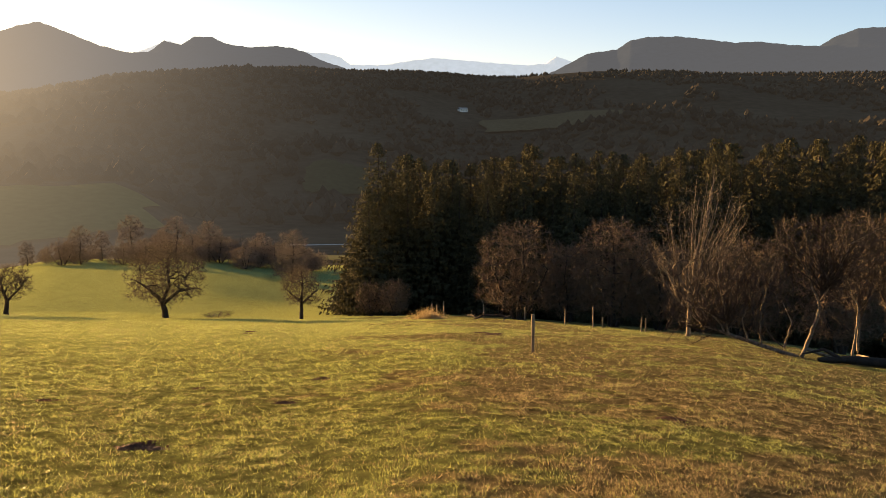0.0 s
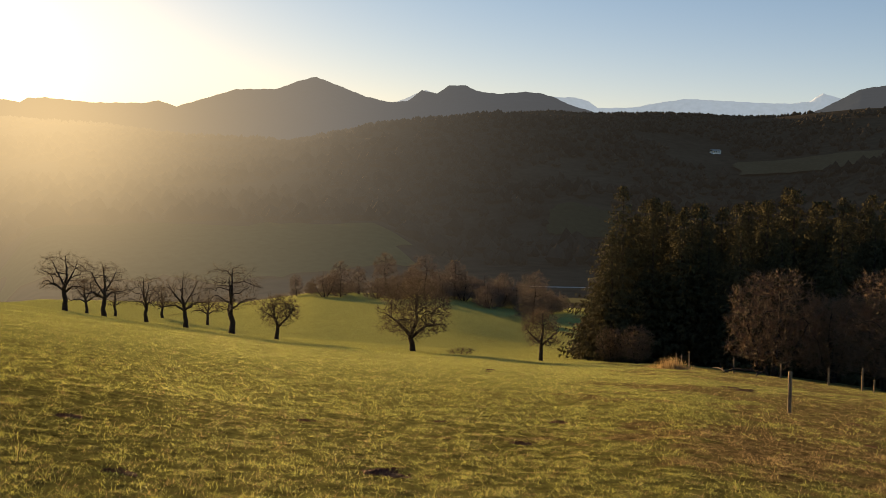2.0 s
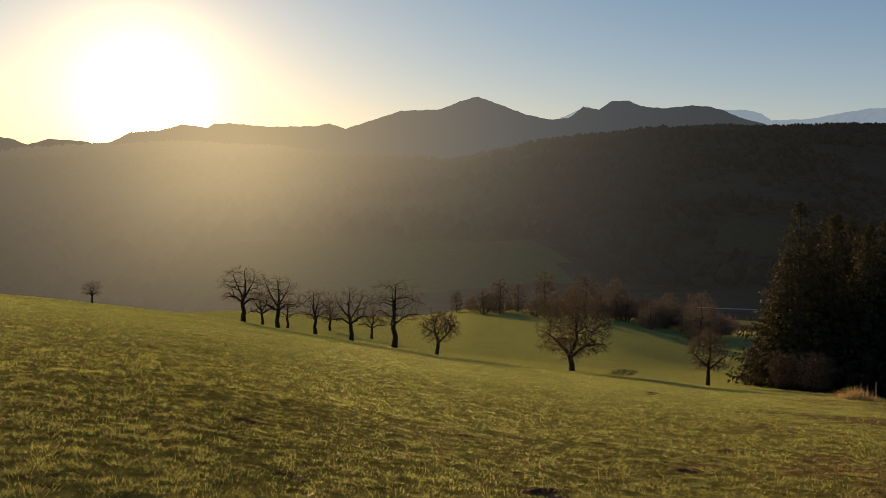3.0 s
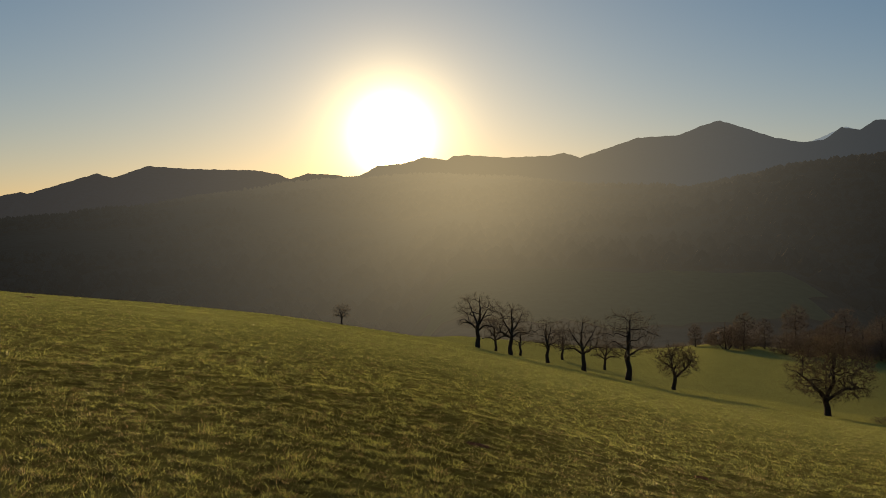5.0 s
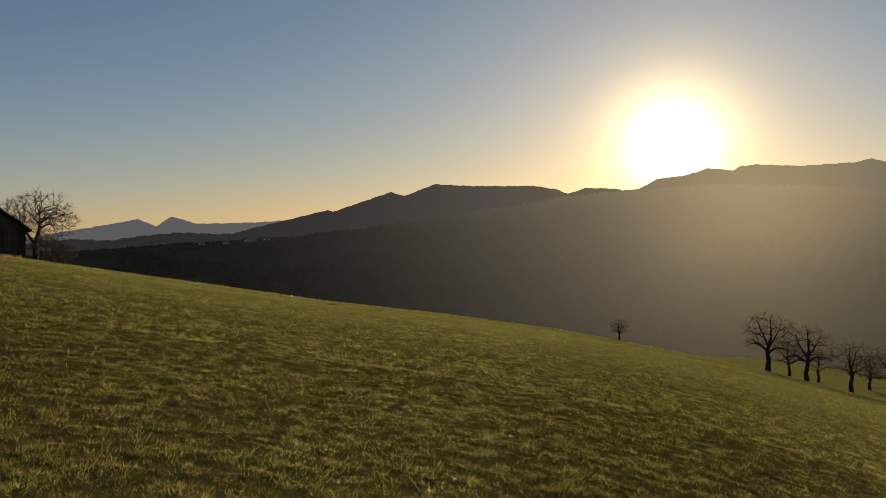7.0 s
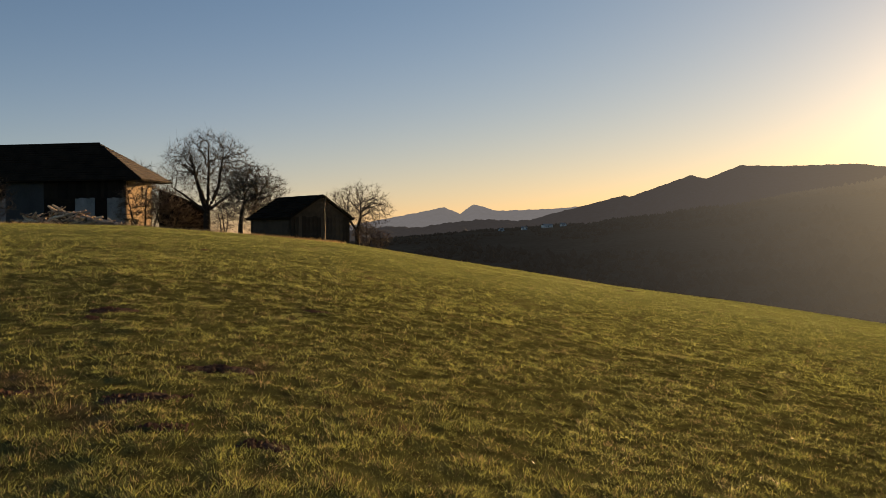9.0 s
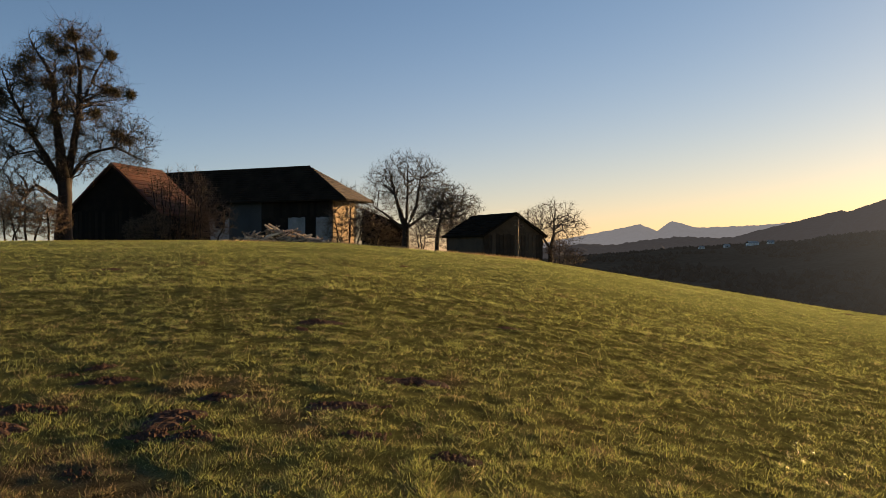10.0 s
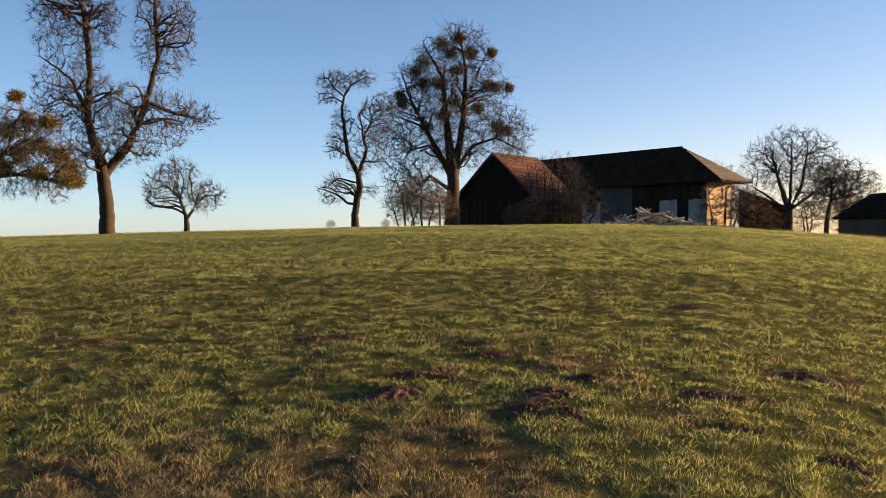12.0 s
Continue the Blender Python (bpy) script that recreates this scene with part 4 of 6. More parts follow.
# bare trees and old apple wood before the spruces
bush = tree_meshes(91, [trunk_line((0, 0, 0.22), (0, 1.6, 0.16), (0.3, 4, 0.08), (0.2, 6.6, 0.03)), trunk_line((-0.3, 0, 0.14), (-1.2, 2, 0.1), (-2.2, 4.4, 0.03)), trunk_line((0.3, 0, 0.14), (1.3, 2, 0.1), (2.2, 4.2, 0.03))],
                   [(0, 0, 4.3, 3.4, 3.0, 3.2), (0, 0, 2.0, 3.2, 2.6, 1.4)], 2000, tip=0.014, twig=0.62, kill=0.36, step=0.28, fine=M_RUST, per_node=11, up=0.5)
plant("hazel_tree", bush, 5.4, 66, "dense reddish leafless tree before the wood", "reddish trees before the wood", 1.1)
plant("hazel_tree", bush, 12.0, 64, "dense reddish leafless tree before the wood", "reddish trees before the wood", 1.15, 2.0)
plant("hazel_tree", bush, 8.8, 70, "dense reddish leafless tree before the wood", "reddish trees before the wood", 0.95, 4.0)
plant("hazel_tree", bush, -5.2, 76, "low reddish leafless tree at the corner of the wood", "reddish trees before the wood", 0.45, 3.0)
plant("hazel_tree", bush, -3.4, 74, "low reddish leafless tree at the corner of the wood", "reddish trees before the wood", 0.48, 1.0)
plant("hazel_tree", bush, 20.5, 58, "dense reddish leafless tree before the wood", "reddish trees before the wood", 0.95, 5.0)
plant("hazel_tree", bush, 26.5, 56, "dense reddish leafless tree before the wood", "reddish trees before the wood", 1.0, 0.5)
plant("hazel_tree", bush, 15.2, 62, "dense reddish leafless tree before the wood", "reddish trees before the wood", 0.9, 2.5)
shoots = [trunk_line((0, 0, 0.15), (0.02, 1.1, 0.12), (0, 1.7, 0.11), (0.1, 2.6, 0.09), (0.3, 5.0, 0.06), (0.9, 8.0, 0.03), (1.2, 9.8, 0.01))]
r = np.random.RandomState(93)
for i in range(40):
    goal = r.uniform(-2.6, 3.4)
    tall = 9.8 - 0.62 * abs(goal - 1.0) ** 1.5 - r.uniform(0, 2.2)
    deep = r.normal(0, 0.9)
    z0 = r.uniform(1.3, 3.2)
    p = [(0.1, 0, z0, r.uniform(0.028, 0.05))]
    for f in (0.25, 0.5, 0.75, 1.0):
        p.append((goal * f**0.8 + r.normal(0, 0.06), deep * f, z0 + (tall - z0) * f, 0.034 * (1 - f) + 0.008))
    shoots.append(p)
ash = tree_meshes(93, shoots, [(0.6, 0, 6.4, 3.0, 1.8, 3.0), (-0.8, 0, 4.6, 2.0, 1.6, 2.0)], 420, tip=0.009, twig=0.7, per_node=4, kill=0.45, step=0.3, fine=M_PALE, bark=M_PALE, up=1.0)
plant("ash_tree", ash, 17.0, 50, "young leafless tree with pale upright branches")
old = tree_meshes(94, [trunk_line((0, 0.05, 0.112), (-1.0, 0.3, 0.097), (-2.2, 0.6, 0.082), (-3.6, 1.0, 0.051), (-4.7, 1.2, 0.020)), trunk_line((-1.5, 0.4, 0.051), (-1.55, 2.0, 0.041), (-1.2, 3.5, 0.031), (-0.9, 5.0, 0.012)), trunk_line((-2.8, 0.75, 0.051), (-3.1, 2.3, 0.038), (-3.4, 3.5, 0.028), (-2.6, 5.5, 0.012)), trunk_line((-3.9, 1.05, 0.036), (-4.7, 2.0, 0.026), (-4.4, 3.1, 0.012)), trunk_line((-2.0, 0.55, 0.041), (-2.3, 1.6, 0.031), (-1.9, 2.6, 0.023), (-2.2, 4.2, 0.012)), trunk_line((-4.2, 1.1, 0.026), (-5.0, 0.9, 0.018), (-5.5, 0.2, 0.012)), trunk_line((-3.3, 0.9, 0.026), (-3.9, 0.5, 0.018), (-4.5, 0.1, 0.012)), trunk_line((-0.6, 0.2, 0.051), (-0.3, 1.5, 0.036), (-0.7, 2.4, 0.015))],
                  [(-3.2, 0, 3.6, 1.7, 1.5, 2.0), (-1.4, 0, 3.4, 1.3, 1.4, 1.8), (-4.6, 0, 1.7, 1.2, 1.2, 1.2)], 900, tip=0.0095, per_node=8, limbs=42, curl=0.8, twig=0.42, kill=0.36, step=0.23, fine=M_TWIG, bark=M_LICHEN)
plant("old_apple_tree", old, 24.0, 37, "fallen old apple tree with pale upright shoots", "old apple trees", 1.0)
old2 = tree_meshes(95, [trunk_line((0, 0, 0.087), (0.3, 1.0, 0.071), (0.55, 1.9, 0.066), (0.6, 2.5, 0.056), (1.1, 3.5, 0.044), (1.6, 5.0, 0.031), (3.0, 5.9, 0.012)), trunk_line((0.6, 2.4, 0.046), (0.05, 3.7, 0.036), (-0.4, 4.6, 0.026), (-0.9, 5.6, 0.012)), trunk_line((1.1, 3.4, 0.031), (2.1, 3.9, 0.023), (2.9, 4.6, 0.012)), trunk_line((1.9, 0, 0.061), (2.0, 1.2, 0.051), (2.05, 2.5, 0.044), (1.4, 3.4, 0.026), (1.3, 4.6, 0.012)), trunk_line((2.0, 1.2, 0.031), (1.3, 1.7, 0.023), (1.1, 2.4, 0.012)), trunk_line((3.4, 0, 0.061), (3.5, 2.0, 0.046), (4.3, 3.8, 0.026), (4.6, 5.8, 0.012)), trunk_line((3.5, 2.0, 0.031), (2.9, 3.1, 0.023), (3.1, 4.6, 0.012)), trunk_line((0.4, 1.3, 0.036), (-0.5, 1.9, 0.026), (-0.8, 3.0, 0.012))],
                   [(-0.2, 0, 4.8, 1.4, 1.4, 1.3), (1.9, 0, 5.2, 1.8, 1.5, 1.2), (3.9, 0, 4.4, 1.6, 1.6, 2.0), (1.6, 0, 3.6, 1.3, 1.4, 1.0)], 1000, tip=0.0095, per_node=8, limbs=46, curl=0.8, twig=0.42, kill=0.36, step=0.23, fine=M_TWIG, bark=M_LICHEN)
plant("old_apple_tree", old2, 24.2, 37, "crooked old apple tree with pale lichen-covered branches", "old apple trees", 1.0)
plant("old_apple_tree", old2, 31.5, 38, "crooked old apple tree with pale lichen-covered branches", "old apple trees", 1.0, 2.0)
# brush and broken branches in the grass
for az, d, turn, size in ((3.4, 59, 0.3, 1.0), (4.6, 58, 1.2, 0.8), (2.2, 60, 2.0, 0.7)):
    g = Geo()
    g.tube([(-1.6 * size, 0, 0.05), (-0.5 * size, 0.1, 0.35 * size), (0.6 * size, 0, 0.3 * size), (1.6 * size, 0.2, 0.1)], [0.03, 0.07, 0.06, 0.03], 6)
    g.tube([(-0.4 * size, 0.1, 0.34 * size), (-0.9 * size, 0.3, 0.8 * size)], [0.05, 0.02], 5)
    g.tube([(0.5 * size, 0, 0.3 * size), (1.0 * size, -0.2, 0.75 * size)], [0.05, 0.02], 5)
    ob = tagged(part("fallen_branch", g, M_BARK, smooth=True), "dark broken branch lying in the grass", "branch", "broken branches by the fence")
    ob.location = spot(az, d)
    ob.rotation_euler = (0, 0, turn)
# a fallen trunk in the grass under them
g = Geo()
g.tube([(0, 0, 0.12), (1.2, 0.2, 0.2), (2.6, 0.1, 0.22), (4.2, 0.3, 0.3), (5.6, 0.2, 0.25)], [0.1, 0.17, 0.2, 0.24, 0.22], 8, cap=True)
g.tube([(1.0, 0, 0.15), (0.2, 0.3, 0.5), (-0.6, 0.2, 0.25)], [0.1, 0.07, 0.03], 6)
fallen = tagged(part("fallen_log", g, M_BARK, smooth=True), "fallen grey bare log lying in the grass", "log")
fallen.location = spot(25.2, 35.5, -0.05)
fallen.rotation_euler = (0, 0, radians(-25))


# spruces
def spruce_meshes(seed, tall):
    """Trunk and needle crown of one spruce."""
    r = np.random.RandomState(seed)
    tg, cg = Geo(), Geo()
    tg.tube([[0, 0, -0.5], [0, 0, tall * 0.5], [0, 0, tall * 0.98]], [tall * 0.012, tall * 0.008, 0.02], 6)
    z = tall * 0.04
    wide = tall * r.uniform(0.25, 0.31)
    lop = r.uniform(0, 6.3)
    while z < tall * 0.985:
        f = z / tall
        reach = wide * (1 - f) ** 0.8 * r.uniform(0.72, 1.15) + 0.05
        n = 9 if f < 0.75 else 6
        off = r.uniform(0, 6.3)
        for i in range(n):
            a = off + i * 6.283 / n + r.uniform(-0.3, 0.3)
            ln = reach * r.uniform(0.8, 1.2) * (1 + 0.12 * math.sin(a - lop))
            m = int(6 + 4.5 * ln)
            t = 0.12 + 0.88 * r.uniform(0, 1, m) ** 0.5
            droop = -0.5 * ln * t**1.2 + 0.3 * ln * t**3 + (0.7 * ln * t if f > 0.9 else 0)
            ca, sa = math.cos(a), math.sin(a)
            side = r.uniform(-1, 1, (m, 1))
            across = np.array([-sa, ca, 0.0])
            c = np.stack([ca * ln * t, sa * ln * t, z + droop], -1) + across * side * 0.28 * ln * (1.1 - t[:, None])
            size = r.uniform(0.22, 0.55, (m, 1)) * (0.5 + 0.65 * (1 - f))
            out = np.array([ca, sa, 0.0]) * r.uniform(0.1, 0.7, (m, 1)) + across * side * 0.7
            tipv = c + out * size
            tipv[:, 2] -= size[:, 0] * r.uniform(0.3, 1.3, m)
            o = across * size * 0.3 + np.array([ca, sa, 0.4]) * size * 0.25 * r.uniform(-1, 1, (m, 1))
            cg.add(np.stack([c - o, c + o, tipv], 1).reshape(-1, 3), np.arange(m * 3).reshape(-1, 3))
        z += tall * r.uniform(0.012, 0.02) * (1.15 - 0.5 * f)
    return tg.mesh("trunk", M_BARK), cg.mesh("crown", M_NEEDLE)


TALL = (18, 20, 17, 21)
SPRUCES = [spruce_meshes(40 + i, h) for i, h in enumerate(TALL)]


def spruce(az, d, kind, scale, turn):
    top = tagged(new("spruce"), "dark green spruce at the edge of the wood", "tree", "spruces of the wood")
    top.location = spot(az, d, -0.3)
    top.rotation_euler = (0, 0, turn)
    top.scale = (scale * 1.2, scale * 1.2, scale)
    part("trunk", SPRUCES[kind][0], None, top)
    part("crown", SPRUCES[kind][1], None, top)
    return top


# the spruce wood: azimuth and the elevation of its top edge
EDGE = [(-6.0, -4.2), (-4.4, -1.0), (-1.7, 0.0), (2.6, -0.3), (4.6, 0.5), (6.9, 0.2), (12.3, -0.1), (14.5, -0.4), (18.1, 0.9), (20.9, -0.1), (22.9, 0.8), (30, 1.0), (38, 1.4)]
ea, ee = np.array(EDGE).T
rr = np.random.RandomState(8)
for row, (dist, step) in enumerate(((82, 1.9), (89, 1.7), (97, 1.5), (107, 1.4), (118, 1.5))):
    az = -4.4 + row * 0.35
    while az < 36:
        a = az + rr.uniform(-0.4, 0.4)
        d = dist + rr.uniform(-4, 4)
        k = rr.randint(4)
        foot = spot(a, d)
        want = 1.6 + d * math.tan(radians(float(np.interp(a, ea, ee)) + rr.uniform(-1.3, 0.3) - (1.1 if row == 0 else 0))) - foot.z
        spruce(a, d, k, max(0.5, want / TALL[k]), rr.uniform(0, 6.28))
        az += step * rr.uniform(0.8, 1.2)
for a, d, k, s in ((-6.9, 84, 1, 0.28), (-6.4, 83, 3, 0.36), (-5.9, 82, 2, 0.5), (-5.2, 80, 0, 0.72), (-4.5, 84, 1, 0.92)):
    spruce(a, d, k, s, a)

# far woods on the hills, too many to count
r = np.random.RandomState(77)
n = 24000
az = r.uniform(-100, 34, n)
d = np.sqrt(r.uniform(400.0**2, 1560.0**2, n))
d = np.where(r.rand(n) < 0.12, r.normal(1500, 12, n), d)
x, y = d * np.sin(np.radians(az)), d * np.cos(np.radians(az))
keep = vnoise(x, y, 120, 51) + 0.35 * vnoise(x, y, 40, 52) > 0.5
keep |= d > 1440
field = (np.abs(az - 7.4) < 5.2) & (np.abs(d - 940) < 60)
humpf = (az > -9.8) & (az < -4.8) & (d > 490) & (d < 590) | (az > -46) & (az < -20) & (d < 425)
yard = np.zeros(n, bool)
for a in (-77.0, -75.9, -78.6, -74.0, -80.2, -82.2, 1.4):
    yard |= (np.abs(az - a) < 0.55) & (np.abs(d - (1420 if a < 0 else 990)) < 75)
keep &= ~field & ~humpf & ~yard
x, y, d = x[keep], y[keep], d[keep]
z = height(x, y)
m = len(x)
hh = r.uniform(4, 9, m) * (1 + 0.25 * (r.rand(m) < 0.25)) * (1 - 0.4 * smooth(1000, 1400, d))
ww = hh * r.uniform(0.35, 0.7, m)
g = Geo()
k = 5
th = np.arange(k) * 2 * math.pi / k
jit = r.uniform(0.6, 1.3, (m, k))
lift = r.uniform(0.2, 0.42, (m, k))
mid_ring = np.stack([x[:, None] + ww[:, None] * jit * np.cos(th), y[:, None] + ww[:, None] * jit * np.sin(th), z[:, None] + hh[:, None] * lift], -1)
slim = r.uniform(0.35, 0.85, (m, 1))
high_ring = np.stack([x[:, None] + ww[:, None] * slim * jit * np.cos(th + 0.6), y[:, None] + ww[:, None] * slim * jit * np.sin(th + 0.6), z[:, None] + hh[:, None] * (lift + 0.35)], -1)
low = np.stack([x, y, z - 1.5], -1)[:, None]
top = np.stack([x + r.uniform(-0.5, 0.5, m), y, z + hh], -1)[:, None]
v = np.concatenate([mid_ring, high_ring, low, top], 1)
base_i = np.arange(m)[:, None] * (2 * k + 2)
fs = []
for j in range(k):
    j2 = (j + 1) % k
    fs.append(np.concatenate([base_i + k + j, base_i + k + j2, base_i + 2 * k + 1], 1))
    fs.append(np.concatenate([base_i + j2, base_i + j, base_i + 2 * k], 1))
    fs.append(np.concatenate([base_i + j, base_i + j2, base_i + k + j], 1))
    fs.append(np.concatenate([base_i + j2, base_i + k + j2, base_i + k + j], 1))
g.add(v.reshape(-1, 3), np.concatenate(fs))
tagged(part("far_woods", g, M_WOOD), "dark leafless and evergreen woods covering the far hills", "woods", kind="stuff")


def patch(name, az0, az1, d0, d1, mat, label, lift, ragged=1.0):
    """A field draped over the hills, with an uneven edge."""
    u, v = np.meshgrid(np.linspace(-1, 1, 40), np.linspace(-1, 1, 12))
    wob = 0.12 * np.sin(u * 5 + d0) + 0.07 * np.sin(u * 13 + az0) + 0.25 * (vnoise(u * 9, v, 0.5, 9) - 0.5)
    wob = wob * ragged
    az = (az0 + az1) / 2 + (az1 - az0) / 2 * u * (1 + 0.06 * np.sin(v * 3 + d0))
    d = (d0 + d1) / 2 + (d1 - d0) / 2 * (v * (1 - 0.55 * ragged * np.abs(u) ** 4) + wob)
    x, y = d * np.sin(np.radians(az)), d * np.cos(np.radians(az))
    ii, jj = np.meshgrid(np.arange(11), np.arange(39), indexing="ij")
    g = Geo()
    g.add(np.stack([x, y, height(x, y) + lift], -1), np.stack([ii * 40 + jj, ii * 40 + jj + 1, (ii + 1) * 40 + jj + 1, (ii + 1) * 40 + jj], -1).reshape(-1, 4))
    return tagged(part(name, g, mat, smooth=True), label, "field", kind="structure")


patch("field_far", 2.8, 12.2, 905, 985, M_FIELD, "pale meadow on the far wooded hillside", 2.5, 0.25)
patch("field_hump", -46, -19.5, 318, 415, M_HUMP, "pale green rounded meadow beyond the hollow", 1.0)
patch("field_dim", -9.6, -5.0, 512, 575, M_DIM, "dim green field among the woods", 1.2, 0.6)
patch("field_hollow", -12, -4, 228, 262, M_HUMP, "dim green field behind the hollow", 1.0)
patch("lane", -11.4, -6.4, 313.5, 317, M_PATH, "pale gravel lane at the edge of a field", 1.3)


# ---- fence posts ----
POSTS = [(6.4, 23.0, 1.12, 0.05), (10.6, 52, 1.35, 0.05), (2.9, 60, 1.12, 0.05), (5.8, 58, 1.05, 0.05), (8.65, 55, 1.1, 0.05), (-0.8, 62, 1.1, 0.045), (0.05, 61, 1.25, 0.05), (-0.45, 62, 1.0, 0.045), (11.25, 52, 0.75, 0.045), (13.9, 52, 0.95, 0.05), (14.2, 52, 0.9, 0.05)]
for i, (az, d, h, rad) in enumerate(POSTS):
    g = Geo()
    tilt = (0.02 * math.sin(i * 5), 0.02 * math.cos(i * 3))
    g.tube([[0, 0, -0.3], [tilt[0] * 0.4, tilt[1] * 0.4, h * 0.4], [tilt[0], tilt[1], h - 0.02], [tilt[0], tilt[1], h]], [rad * 1.05, rad, rad, rad * 0.8], 9, cap=True)
    p = tagged(part("fence_post", g, M_POST, smooth=False), "weathered grey-brown round wooden fence post", "fence post", "posts of the pasture fence")
    p.location = spot(az, d)


# ---- buildings ----
def slab(g, a, b, c, d, thick):
    """A thick quadrilateral, extruded downwards along its normal."""
    a, b, c, d = (Vector(q) for q in (a, b, c, d))
    n = (b - a).cross(d - a).normalized() * thick
    v = [a, b, c, d, a - n, b - n, c - n, d - n]
    g.add([tuple(q) for q in v], [[0, 1, 2, 3], [7, 6, 5, 4], [0, 4, 5, 1], [1, 5, 6, 2], [2, 6, 7, 3], [3, 7, 4, 0]])


# farmhouse: long hipped building; its near eave corner and the two directions along its walls
def line_of_sight_frame(az):
    """Directions across (to the right) and away, at a compass angle."""
    a = radians(az)
    return Vector((math.cos(a), -math.sin(a), 0)), Vector((math.sin(a), math.cos(a), 0))


def plank_row(parent, p, q, z0, z1, out, mat, width=0.3):
    """Upright boards along a wall from p to q, each a piece of its own, sharing one mesh."""
    length = (q - p).length
    n = max(1, int(length / width))
    w = length / n
    me = box_mesh("board", (0.01, -0.02, 0), (w - 0.015, 0.02, z1 - z0), mat)
    ang = math.atan2((q - p).y, (q - p).x)
    for i in range(n):
        ob = part("board", me, None, parent)
        at = p + (q - p) * (i / n) + out * (0.03 + 0.008 * ((i * 7) % 3))
        ob.location = (at.x, at.y, z0 - 0.05 * ((i * 5) % 3))
        ob.rotation_euler = (0, 0, ang)


def opening(parent, p, along, out, u, z0, w, h, name="window"):
    """A framed window or door set into a wall: frame with four bars and a dark pane set back."""
    top = part(name, box_mesh(name, (-w / 2, -0.02, 0), (w / 2, 0.02, h), M_GLASS if name == "window" else M_BOARD), None, parent)
    at = p + along * u + out * 0.01
    top.location = (at.x, at.y, z0)
    top.rotation_euler = (0, 0, math.atan2(along.y, along.x))
    for lo, hi in (((-w / 2 - 0.08, -0.07, -0.08), (-w / 2, 0.07, h + 0.08)), ((w / 2, -0.07, -0.08), (w / 2 + 0.08, 0.07, h + 0.08)), ((-w / 2, -0.07, h), (w / 2, 0.07, h + 0.08)), ((-w / 2, -0.09, -0.08), (w / 2, 0.09, 0))):
        part("frame", box_mesh("frame", lo, hi, M_BOARD), None, top)
    return top


def tile_rows(parent, a, b, c, d, mat, rows, name="tile_strip"):
    """Courses of roof tiles across a slope a-b (eave) to d-c (ridge): overlapping strips, one piece each."""
    a, b, c, d = (Vector(q) for q in (a, b, c, d))
    n = (b - a).cross(d - a).normalized()
    if n.z < 0:
        n = -n
    for i in range(rows):
        f0, f1 = i / rows, min(1.0, (i + 1.12) / rows)
        p0, p1, q1, q0 = a.lerp(d, f0), b.lerp(c, f0), b.lerp(c, f1), a.lerp(d, f1)
        g = Geo()
        k = 10
        pts = []
        for j in range(k + 1):
            s = j / k
            wob = 0.015 * math.sin(j * 2.3 + i)
            lo, hi = p0.lerp(p1, s), q0.lerp(q1, s)
            pts += [tuple(lo + n * (0.09 + wob)), tuple(hi + n * (0.03 + wob)), tuple(lo + n * 0.0)]
        fs = []
        for j in range(k):
            o = j * 3
            fs += [[o, o + 3, o + 4, o + 1], [o + 2, o + 5, o + 3, o]]
        g.add(pts, fs)
        part(name, g, mat, parent)


def wall_piece(parent, p, q, z0, z1, thick, mat, name="wall"):
    g = Geo()
    up = Vector((0, 0, 1))
    slab(g, q + up * z0, p + up * z0, p + up * z1, q + up * z1, thick)
    return part(name, g, mat, parent)


